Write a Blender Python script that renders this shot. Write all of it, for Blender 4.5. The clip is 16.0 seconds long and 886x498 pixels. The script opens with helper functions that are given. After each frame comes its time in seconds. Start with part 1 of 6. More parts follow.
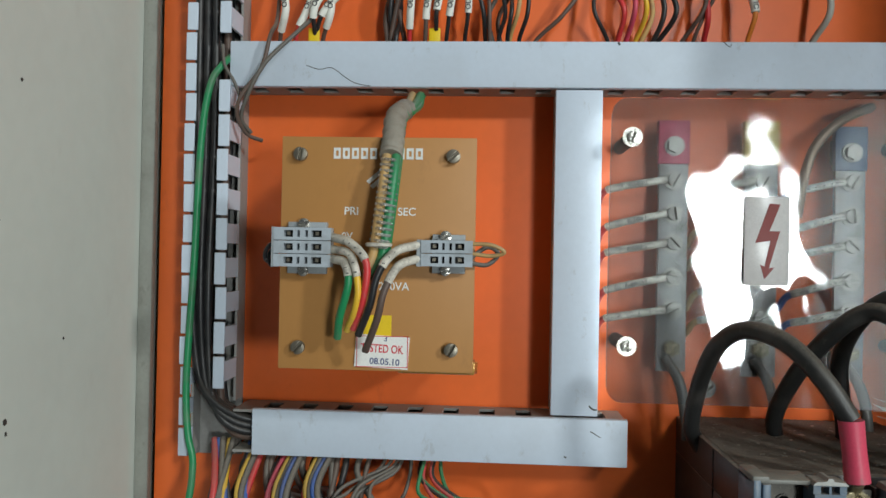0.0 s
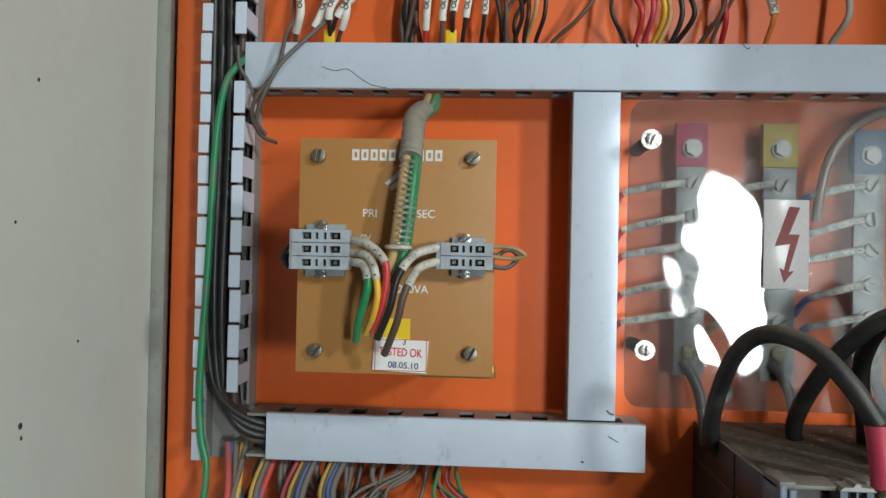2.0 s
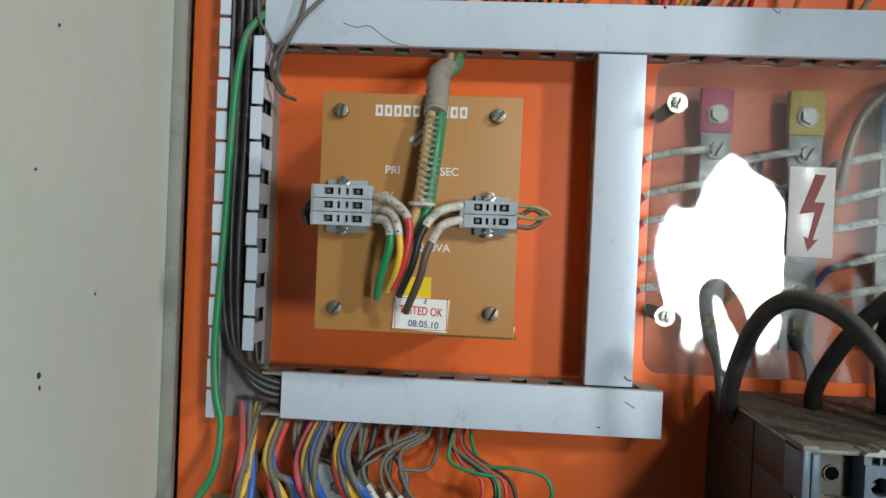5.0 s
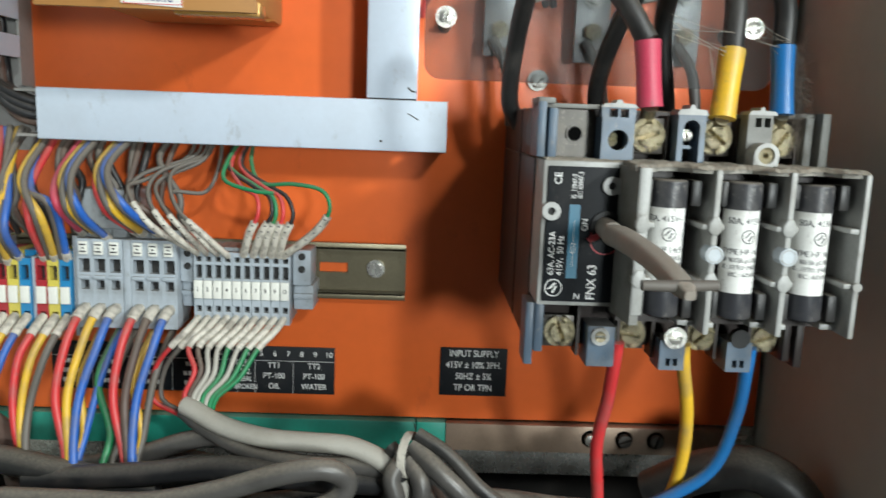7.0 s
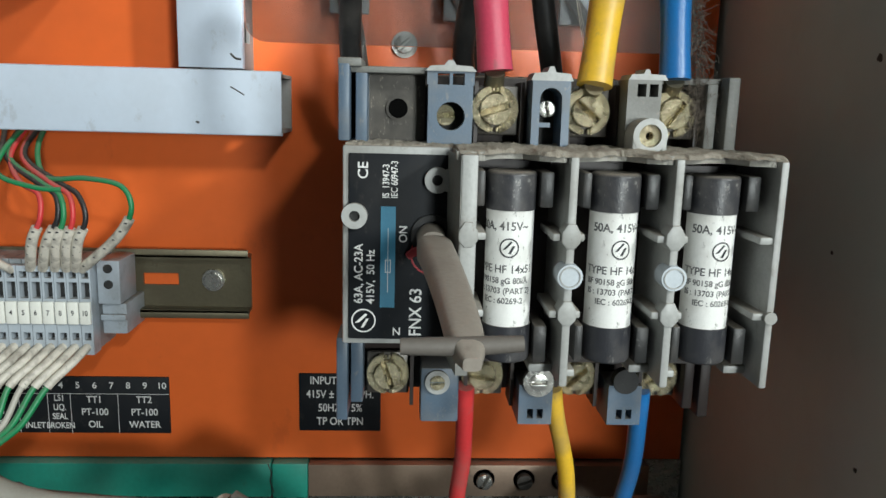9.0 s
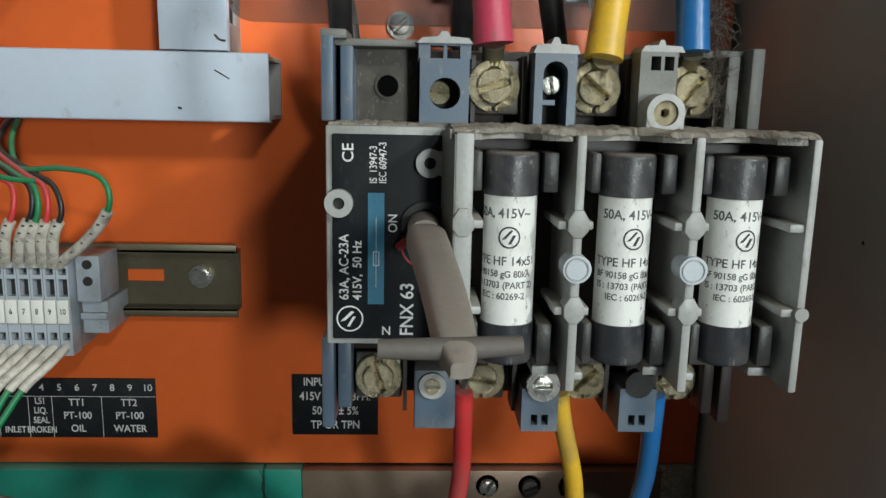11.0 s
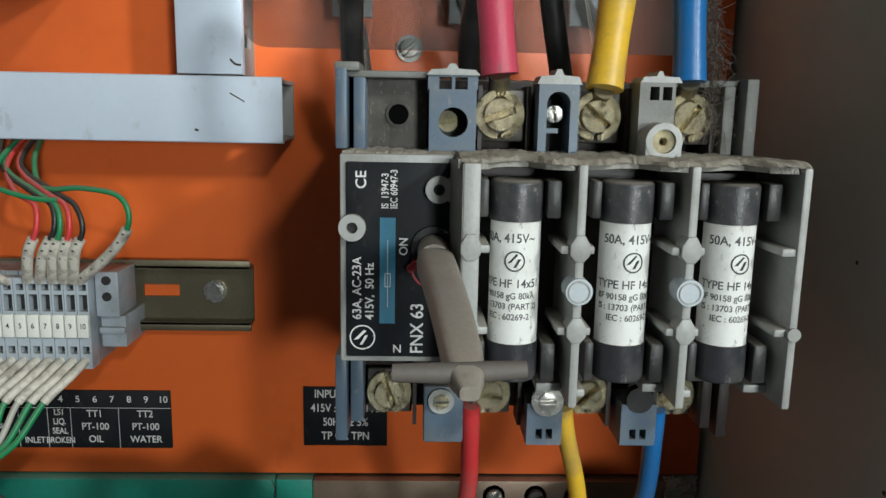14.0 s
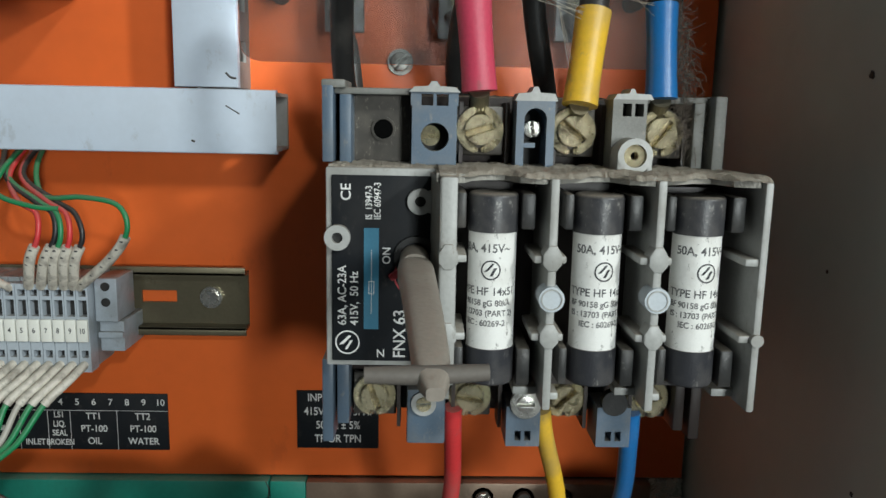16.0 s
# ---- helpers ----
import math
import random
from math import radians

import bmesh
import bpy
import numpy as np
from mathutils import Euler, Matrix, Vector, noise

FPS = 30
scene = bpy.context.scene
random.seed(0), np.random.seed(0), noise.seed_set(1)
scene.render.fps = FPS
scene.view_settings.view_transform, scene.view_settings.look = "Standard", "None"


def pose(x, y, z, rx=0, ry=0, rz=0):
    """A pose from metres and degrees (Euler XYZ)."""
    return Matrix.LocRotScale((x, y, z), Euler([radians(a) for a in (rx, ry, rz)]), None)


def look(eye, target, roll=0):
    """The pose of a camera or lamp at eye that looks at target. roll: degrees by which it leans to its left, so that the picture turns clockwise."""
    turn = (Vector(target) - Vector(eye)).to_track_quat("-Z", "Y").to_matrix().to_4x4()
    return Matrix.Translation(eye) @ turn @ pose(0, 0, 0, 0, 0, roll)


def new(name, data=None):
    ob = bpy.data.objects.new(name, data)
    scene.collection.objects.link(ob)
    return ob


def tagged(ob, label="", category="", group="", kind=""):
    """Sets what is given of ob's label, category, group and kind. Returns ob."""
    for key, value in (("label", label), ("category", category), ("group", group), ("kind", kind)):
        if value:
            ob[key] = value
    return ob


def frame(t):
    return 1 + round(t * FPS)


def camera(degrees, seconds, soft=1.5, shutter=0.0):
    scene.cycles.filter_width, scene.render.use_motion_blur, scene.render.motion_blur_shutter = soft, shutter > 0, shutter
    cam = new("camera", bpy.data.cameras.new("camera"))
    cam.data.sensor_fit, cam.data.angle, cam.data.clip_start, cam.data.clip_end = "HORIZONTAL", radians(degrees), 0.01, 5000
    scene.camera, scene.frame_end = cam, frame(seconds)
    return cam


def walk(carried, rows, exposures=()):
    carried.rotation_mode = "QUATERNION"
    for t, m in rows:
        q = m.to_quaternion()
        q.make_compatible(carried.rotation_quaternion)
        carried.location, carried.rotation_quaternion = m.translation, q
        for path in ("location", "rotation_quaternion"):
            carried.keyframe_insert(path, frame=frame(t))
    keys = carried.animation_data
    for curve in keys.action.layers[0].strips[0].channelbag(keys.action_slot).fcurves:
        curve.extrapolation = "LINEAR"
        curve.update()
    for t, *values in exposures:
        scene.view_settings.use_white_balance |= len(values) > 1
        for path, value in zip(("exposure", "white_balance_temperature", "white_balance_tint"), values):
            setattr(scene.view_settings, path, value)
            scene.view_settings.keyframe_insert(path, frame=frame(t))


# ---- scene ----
cam = camera(60.3, 16.0, 1.5, 0.4)
PATH = [
    (0, (0.027, 0.051, 1.518), (-0.095, 2.048, 1.534), 1.1),
    (0.5, (0.022, 0.053, 1.516), (-0.106, 2.049, 1.542), 1.2),
    (1, (0.019, 0.054, 1.516), (-0.111, 2.049, 1.545), 1.2),
    (1.5, (0.018, 0.049, 1.518), (-0.105, 2.045, 1.545), 1.2),
    (2, (0.016, 0.054, 1.517), (-0.102, 2.05, 1.544), 1.2),
    (2.5, (0.016, 0.056, 1.515), (-0.108, 2.052, 1.549), 1.2),
    (3, (0.014, 0.056, 1.516), (-0.109, 2.052, 1.548), 1.2),
    (5.3, (0.005, 0.058, 1.501), (-0.118, 2.054, 1.47), 2.8),
    (5.5, (0.012, 0.05, 1.482), (-0.113, 2.045, 1.445), 3.0),
    (6, (0.033, 0.049, 1.449), (-0.081, 2.038, 1.281), 2.4),
    (6.5, (0.068, 0.064, 1.415), (0.025, 2.045, 1.142), 2.2),
    (7, (0.101, 0.079, 1.41), (0.148, 2.052, 1.084), 2.1),
    (7.5, (0.124, 0.08, 1.405), (0.221, 2.047, 1.06), 2.0),
    (8, (0.152, 0.091, 1.407), (0.266, 2.055, 1.045), 1.8),
    (8.5, (0.17, 0.137, 1.408), (0.27, 2.102, 1.048), 1.7),
    (8.7, (0.167, 0.154, 1.409), (0.267, 2.118, 1.043), 1.6),
    (11, (0.172, 0.185, 1.403), (0.25, 2.147, 1.027), 1.2),
    (11.5, (0.172, 0.185, 1.403), (0.249, 2.149, 1.03), 1.2),
    (12, (0.171, 0.184, 1.403), (0.246, 2.148, 1.031), 1.1),
    (12.5, (0.171, 0.181, 1.405), (0.242, 2.146, 1.04), 1.2),
    (13, (0.175, 0.182, 1.406), (0.242, 2.147, 1.042), 1.2),
    (13.5, (0.172, 0.18, 1.408), (0.236, 2.146, 1.047), 1.2),
    (14, (0.171, 0.176, 1.409), (0.232, 2.143, 1.051), 1.1),
    (14.5, (0.173, 0.173, 1.41), (0.231, 2.141, 1.06), 1.2),
    (15, (0.174, 0.172, 1.411), (0.23, 2.14, 1.062), 1.2),
    (15.5, (0.174, 0.17, 1.412), (0.228, 2.139, 1.064), 1.1),
    (16, (0.177, 0.166, 1.412), (0.231, 2.136, 1.068), 1.2),
]
EXPOSURES = [(0, -0.24), (3, -0.24), (5.5, -0.07), (6, 0.22), (6.5, 0.36), (7.5, 0.46), (8.2, 0.40), (8.7, 0.24), (11, -0.16), (16, -0.10)]
walk(cam, [(t, look(eye, target, roll)) for t, eye, target, roll in PATH], EXPOSURES)

# ---- light ----
world = bpy.data.worlds.new("room_world")
scene.world = world
world.use_nodes = True
world.node_tree.nodes["Background"].inputs[0].default_value = (0.75, 0.85, 1.0, 1)
world.node_tree.nodes["Background"].inputs[1].default_value = 0.05


def lamp(name, eye, target, size, watts, colour):
    data = bpy.data.lights.new(name, "AREA")
    data.shape, data.size, data.energy, data.color = "DISK", size, watts, colour
    ob = new(name, data)
    ob.matrix_world = look(eye, target)
    return ob


lamp("ceiling_lamp", (0.95, -1.55, 2.50), (0.1, 0.5, 1.48), 0.16, 13.0, (0.92, 1.0, 0.99))
lamp("side_lamp", (1.55, -0.95, 2.30), (0.0, 0.5, 1.45), 0.16, 22.0, (0.94, 1.0, 0.97))
lamp("work_lamp", (0.600, -0.86, 1.450), (0.10, 0.5, 1.45), 0.185, 7.8, (0.92, 1.0, 0.99))


# ---- materials ----
def mat(name, colour, rough=0.5, metal=0.0, dirt=0.25, dirt_colour=(0.16, 0.14, 0.12), scale=60.0, bump=0.15, dust=0.0, spec=0.5, vary=0.06, transmission=0.0, speck=0.35, speck_colour=None):
    m = bpy.data.materials.new(name)
    m.use_nodes = True
    nt = m.node_tree
    n, l = nt.nodes, nt.links
    p = n["Principled BSDF"]
    tc = n.new("ShaderNodeTexCoord")
    big, fine = n.new("ShaderNodeTexNoise"), n.new("ShaderNodeTexNoise")
    big.inputs["Scale"].default_value, big.inputs["Detail"].default_value = scale, 6
    fine.inputs["Scale"].default_value, fine.inputs["Detail"].default_value = scale * 14, 4
    l.new(tc.outputs["Object"], big.inputs["Vector"])
    l.new(tc.outputs["Object"], fine.inputs["Vector"])
    ramp = n.new("ShaderNodeMapRange")
    ramp.inputs["From Min"].default_value, ramp.inputs["From Max"].default_value = 0.48, 0.75
    ramp.inputs["To Max"].default_value = dirt
    l.new(big.outputs["Fac"], ramp.inputs["Value"])
    base = n.new("ShaderNodeHueSaturation")
    base.inputs["Color"].default_value = (*colour, 1)
    val = n.new("ShaderNodeMapRange")
    val.inputs["To Min"].default_value, val.inputs["To Max"].default_value = 1 - vary * 2, 1 + vary * 2
    l.new(fine.outputs["Fac"], val.inputs["Value"])
    l.new(val.outputs["Result"], base.inputs["Value"])
    mix = n.new("ShaderNodeMix")
    mix.data_type = "RGBA"
    l.new(ramp.outputs["Result"], mix.inputs["Factor"])
    l.new(base.outputs["Color"], mix.inputs["A"])
    mix.inputs["B"].default_value = (*dirt_colour, 1)
    out = mix.outputs["Result"]
    if speck:
        # small scuffs and specks, stretched a little
        sn, sr, sm, mp = n.new("ShaderNodeTexNoise"), n.new("ShaderNodeMapRange"), n.new("ShaderNodeMix"), n.new("ShaderNodeMapping")
        mp.inputs["Scale"].default_value = (1.0, 1.0, 0.55)
        l.new(tc.outputs["Object"], mp.inputs["Vector"])
        l.new(mp.outputs["Vector"], sn.inputs["Vector"])
        sn.inputs["Scale"].default_value, sn.inputs["Detail"].default_value, sn.inputs["Roughness"].default_value = scale * 4.5, 5, 0.72
        sr.inputs["From Min"].default_value, sr.inputs["From Max"].default_value, sr.inputs["To Max"].default_value = 0.60, 0.68, speck
        l.new(sn.outputs["Fac"], sr.inputs["Value"])
        sm.data_type = "RGBA"
        l.new(sr.outputs["Result"], sm.inputs["Factor"])
        l.new(out, sm.inputs["A"])
        sm.inputs["B"].default_value = (*(speck_colour or dirt_colour), 1)
        out = sm.outputs["Result"]
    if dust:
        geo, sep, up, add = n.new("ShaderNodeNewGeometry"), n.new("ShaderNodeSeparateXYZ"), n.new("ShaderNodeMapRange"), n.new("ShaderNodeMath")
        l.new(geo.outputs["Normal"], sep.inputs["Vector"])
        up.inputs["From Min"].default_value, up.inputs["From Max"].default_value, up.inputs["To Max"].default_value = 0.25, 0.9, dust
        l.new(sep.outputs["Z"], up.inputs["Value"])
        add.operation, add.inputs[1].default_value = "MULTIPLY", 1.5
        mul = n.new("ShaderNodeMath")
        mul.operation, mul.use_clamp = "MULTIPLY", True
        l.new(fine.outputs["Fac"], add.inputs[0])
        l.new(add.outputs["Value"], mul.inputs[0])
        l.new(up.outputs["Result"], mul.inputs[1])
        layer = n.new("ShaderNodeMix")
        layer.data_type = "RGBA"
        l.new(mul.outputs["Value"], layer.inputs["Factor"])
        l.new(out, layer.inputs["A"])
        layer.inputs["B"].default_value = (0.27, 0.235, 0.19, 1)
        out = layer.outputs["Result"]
    l.new(out, p.inputs["Base Color"])
    rr = n.new("ShaderNodeMapRange")
    rr.inputs["To Min"].default_value, rr.inputs["To Max"].default_value = max(rough - 0.12, 0.03), min(rough + 0.15, 1)
    l.new(big.outputs["Fac"], rr.inputs["Value"])
    l.new(rr.outputs["Result"], p.inputs["Roughness"])
    p.inputs["Metallic"].default_value = metal
    p.inputs["Specular IOR Level"].default_value = spec
    p.inputs["Transmission Weight"].default_value = transmission
    if bump:
        b = n.new("ShaderNodeBump")
        b.inputs["Strength"].default_value, b.inputs["Distance"].default_value = bump, 0.0006
        l.new(fine.outputs["Fac"], b.inputs["Height"])
        l.new(b.outputs["Normal"], p.inputs["Normal"])
    return m


ORANGE = mat("orange_enamel", (0.84, 0.155, 0.032), 0.38, dirt=0.30, dirt_colour=(0.42, 0.07, 0.025), scale=9, bump=0.06, vary=0.03, speck=0.2)
WALLGREY = mat("grey_cabinet_paint", (0.58, 0.61, 0.56), 0.55, dirt=0.22, dirt_colour=(0.40, 0.39, 0.36), scale=7, bump=0.1, vary=0.02, speck=0.12)
# cabinet grey darkened for the shadow that lies on the edge strip
EDGEGREY = mat("shaded_grey_edge_paint", (0.27, 0.275, 0.245), 0.6, dirt=0.5, dirt_colour=(0.14, 0.13, 0.115), scale=30, bump=0.1, speck=0.4)
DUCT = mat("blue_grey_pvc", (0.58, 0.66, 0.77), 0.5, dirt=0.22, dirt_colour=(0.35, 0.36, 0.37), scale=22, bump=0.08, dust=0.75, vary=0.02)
# the duct PVC again, browner and darker for the shade inside, plus dust
DUCTIN = mat("dusty_shaded_pvc", (0.29, 0.285, 0.275), 0.6, dirt=0.45, dirt_colour=(0.20, 0.17, 0.14), scale=35, dust=0.8)
BOARD = mat("tan_phenolic_board", (0.47, 0.225, 0.068), 0.5, dirt=0.15, dirt_colour=(0.36, 0.17, 0.06), scale=14, bump=0.05, vary=0.02, dust=0.3)
TAPE = mat("amber_foil_tape", (0.50, 0.27, 0.07), 0.22, metal=0.35, dirt=0.35, dirt_colour=(0.25, 0.12, 0.03), scale=40, bump=0.6)
# near-black that paints the deep shade at the bottom of the cabinet
SHADEBLK = mat("shade_black_sheet", (0.012, 0.011, 0.010), 0.75, dirt=0.4, dirt_colour=(0.035, 0.03, 0.026), scale=30, spec=0.15)
BARSCREW = mat("grimy_zinc_screw", (0.40, 0.39, 0.36), 0.42, metal=0.7, dirt=0.6, dirt_colour=(0.13, 0.11, 0.09), scale=260, dust=0.3)
GLOSSLAB = mat("glossy_white_sticker", (0.86, 0.83, 0.82), 0.25, dirt=0.2, dirt_colour=(0.55, 0.5, 0.46), scale=80, bump=0.02, speck=0.12)
DULL = mat("dull_oxidised_screw", (0.30, 0.27, 0.22), 0.4, metal=0.8, dirt=0.5, dirt_colour=(0.10, 0.08, 0.05), scale=250)
GREYTAPE = mat("grey_cloth_tape", (0.33, 0.30, 0.25), 0.8, dirt=0.6, dirt_colour=(0.18, 0.15, 0.12), scale=160, bump=0.8, dust=0.3)
IRON = mat("dark_core_iron", (0.05, 0.045, 0.04), 0.6, metal=0.3)
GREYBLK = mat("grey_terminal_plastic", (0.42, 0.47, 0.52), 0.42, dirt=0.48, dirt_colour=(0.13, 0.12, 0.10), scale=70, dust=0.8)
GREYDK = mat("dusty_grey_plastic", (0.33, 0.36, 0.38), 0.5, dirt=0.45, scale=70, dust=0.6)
VOID = mat("deep_black_hole", (0.004, 0.004, 0.004), 0.9, dirt=0, bump=0, spec=0.05, speck=0)
BLACKIN = mat("black_recess", (0.018, 0.018, 0.018), 0.6, dirt=0.3, dirt_colour=(0.08, 0.07, 0.06), scale=120)
REDBLK = mat("red_terminal_plastic", (0.40, 0.025, 0.035), 0.4, dirt=0.2, scale=90, dust=0.3)
YELBLK = mat("yellow_terminal_plastic", (0.66, 0.55, 0.10), 0.4, dirt=0.2, scale=90, dust=0.3)
BLUBLK = mat("blue_terminal_plastic", (0.02, 0.23, 0.48), 0.4, dirt=0.2, scale=90, dust=0.3)
WHITE = mat("white_marker_plastic", (0.82, 0.82, 0.76), 0.5, dirt=0.2, dirt_colour=(0.45, 0.42, 0.36), scale=150, vary=0.03)
SLEEVE = mat("dusty_white_sleeve", (0.66, 0.62, 0.54), 0.5, dirt=0.85, dirt_colour=(0.14, 0.12, 0.10), scale=190, dust=0.45, speck=0.6, speck_colour=(0.10, 0.09, 0.08))
STEEL = mat("zinc_screw", (0.66, 0.65, 0.61), 0.26, metal=0.9, dirt=0.35, dirt_colour=(0.20, 0.16, 0.11), scale=300, dust=0.15)
BRASS = mat("tarnished_plated_brass", (0.88, 0.78, 0.52), 0.24, metal=0.72, dirt=1.0, dirt_colour=(0.07, 0.055, 0.035), scale=300, bump=1.0, speck=0.7, speck_colour=(0.05, 0.04, 0.03))
RAIL = mat("passivated_steel_rail", (0.20, 0.175, 0.115), 0.38, metal=0.7, dirt=0.5, dirt_colour=(0.10, 0.08, 0.05), scale=40, dust=0.35)
TIN = mat("tinned_busbar", (0.33, 0.33, 0.325), 0.48, metal=0.75, dirt=0.8, dirt_colour=(0.17, 0.16, 0.145), scale=110, bump=0.3, speck=0.5)
COPPER = mat("brown_copper_bar", (0.36, 0.26, 0.19), 0.45, metal=0.5, dirt=0.5, dirt_colour=(0.16, 0.12, 0.10), scale=30)
GREENBAR = mat("green_sleeved_bar", (0.02, 0.30, 0.22), 0.5, dirt=0.35, dirt_colour=(0.05, 0.16, 0.12), scale=30, dust=0.4)
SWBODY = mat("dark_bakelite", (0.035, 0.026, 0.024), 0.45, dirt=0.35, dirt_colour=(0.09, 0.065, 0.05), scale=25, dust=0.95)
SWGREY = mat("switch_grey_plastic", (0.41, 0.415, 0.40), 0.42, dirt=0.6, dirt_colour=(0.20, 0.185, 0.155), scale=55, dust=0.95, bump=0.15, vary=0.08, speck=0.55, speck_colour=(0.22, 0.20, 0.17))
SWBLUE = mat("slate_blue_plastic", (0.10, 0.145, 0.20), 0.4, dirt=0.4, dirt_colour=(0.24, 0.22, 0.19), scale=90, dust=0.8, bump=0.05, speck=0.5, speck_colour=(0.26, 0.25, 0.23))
LABELBLK = mat("black_label_film", (0.012, 0.014, 0.017), 0.55, spec=0.2, dirt=0.2, dirt_colour=(0.06, 0.055, 0.05), scale=60, bump=0.03)
LABELBLU = mat("blue_label_ink", (0.045, 0.20, 0.31), 0.4, dirt=0.1, scale=80, bump=0, speck=0.0)
HANDLE = mat("beige_grey_handle", (0.30, 0.265, 0.225), 0.55, dirt=0.35, dirt_colour=(0.17, 0.14, 0.12), scale=60)
REDPL = mat("red_pointer", (0.5, 0.05, 0.06), 0.45)
CERAMIC = mat("white_fuse_ceramic", (0.86, 0.86, 0.83), 0.35, dirt=0.6, dirt_colour=(0.50, 0.47, 0.42), scale=110, vary=0.02, speck=0.85, speck_colour=(0.14, 0.13, 0.12))
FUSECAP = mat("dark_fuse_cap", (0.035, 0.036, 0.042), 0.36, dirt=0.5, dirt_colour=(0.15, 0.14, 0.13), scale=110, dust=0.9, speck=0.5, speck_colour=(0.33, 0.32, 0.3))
CLIP = mat("black_clip_plastic", (0.035, 0.035, 0.035), 0.4, dirt=0.4, scale=100, dust=0.6, speck=0.5, speck_colour=(0.2, 0.19, 0.18))
INKW = mat("white_ink", (0.78, 0.78, 0.76), 0.5, dirt=0.25, scale=200, bump=0, speck=0.0)
INKK = mat("black_ink", (0.03, 0.03, 0.035), 0.5, dirt=0.1, scale=200, bump=0, speck=0.0)
INKF = mat("faded_black_ink", (0.075, 0.075, 0.08), 0.5, dirt=0.6, dirt_colour=(0.35, 0.34, 0.32), scale=220, bump=0, speck=0.0)
INKR = mat("red_ink", (0.65, 0.03, 0.05), 0.5, dirt=0.1, scale=200, bump=0, speck=0.0)
INKB = mat("blue_ink", (0.05, 0.07, 0.2), 0.5, dirt=0.1, scale=200, bump=0, speck=0.0)
WARNRED = mat("dark_red_ink", (0.30, 0.035, 0.03), 0.5, dirt=0.15, scale=100, bump=0, speck=0.0)
PAPER = mat("white_sticker", (0.84, 0.83, 0.80), 0.5, dirt=0.12, dirt_colour=(0.6, 0.58, 0.52), scale=80, bump=0.02, speck=0.12)
YELLOWST = mat("yellow_sticker", (0.82, 0.56, 0.01), 0.5, dirt=0.1, scale=80, bump=0.02, speck=0.0)
CABLEBLK = mat("black_rubber_cable", (0.020, 0.020, 0.020), 0.42, dirt=0.5, dirt_colour=(0.08, 0.072, 0.065), scale=60, dust=0.5)
# dust on a darkened base; the pale tops also paint light from above
CABLEGRY = mat("dusty_toplit_grey_cable", (0.085, 0.08, 0.075), 0.36, dirt=0.8, dirt_colour=(0.035, 0.032, 0.03), scale=40, dust=0.75)
W = {
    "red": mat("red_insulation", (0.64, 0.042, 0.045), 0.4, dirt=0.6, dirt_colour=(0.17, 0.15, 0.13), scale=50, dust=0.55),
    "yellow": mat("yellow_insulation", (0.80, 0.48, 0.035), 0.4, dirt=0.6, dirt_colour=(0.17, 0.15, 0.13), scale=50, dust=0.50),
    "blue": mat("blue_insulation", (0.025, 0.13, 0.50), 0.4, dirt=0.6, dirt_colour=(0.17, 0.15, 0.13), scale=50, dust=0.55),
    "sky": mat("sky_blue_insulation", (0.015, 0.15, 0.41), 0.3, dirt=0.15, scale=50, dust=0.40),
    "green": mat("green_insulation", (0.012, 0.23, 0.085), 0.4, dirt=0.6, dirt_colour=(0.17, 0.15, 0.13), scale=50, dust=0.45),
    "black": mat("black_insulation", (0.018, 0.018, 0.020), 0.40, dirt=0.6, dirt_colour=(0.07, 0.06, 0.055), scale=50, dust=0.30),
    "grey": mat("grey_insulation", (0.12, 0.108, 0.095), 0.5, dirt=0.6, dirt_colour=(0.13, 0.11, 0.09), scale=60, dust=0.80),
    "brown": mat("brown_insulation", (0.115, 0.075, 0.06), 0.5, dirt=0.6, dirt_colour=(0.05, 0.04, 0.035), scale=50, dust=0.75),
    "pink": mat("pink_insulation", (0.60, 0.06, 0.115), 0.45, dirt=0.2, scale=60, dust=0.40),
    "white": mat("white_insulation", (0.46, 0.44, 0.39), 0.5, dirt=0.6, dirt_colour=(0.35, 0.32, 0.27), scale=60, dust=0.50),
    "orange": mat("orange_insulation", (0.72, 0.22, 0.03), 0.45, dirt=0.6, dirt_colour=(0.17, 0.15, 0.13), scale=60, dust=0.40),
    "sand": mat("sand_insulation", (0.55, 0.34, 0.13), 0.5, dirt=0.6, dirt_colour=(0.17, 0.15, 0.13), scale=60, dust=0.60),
}
ROOM = mat("room_plaster", (0.36, 0.365, 0.37), 0.9, dirt=0.2, dirt_colour=(0.4, 0.38, 0.35), scale=2, bump=0, speck=0.0)


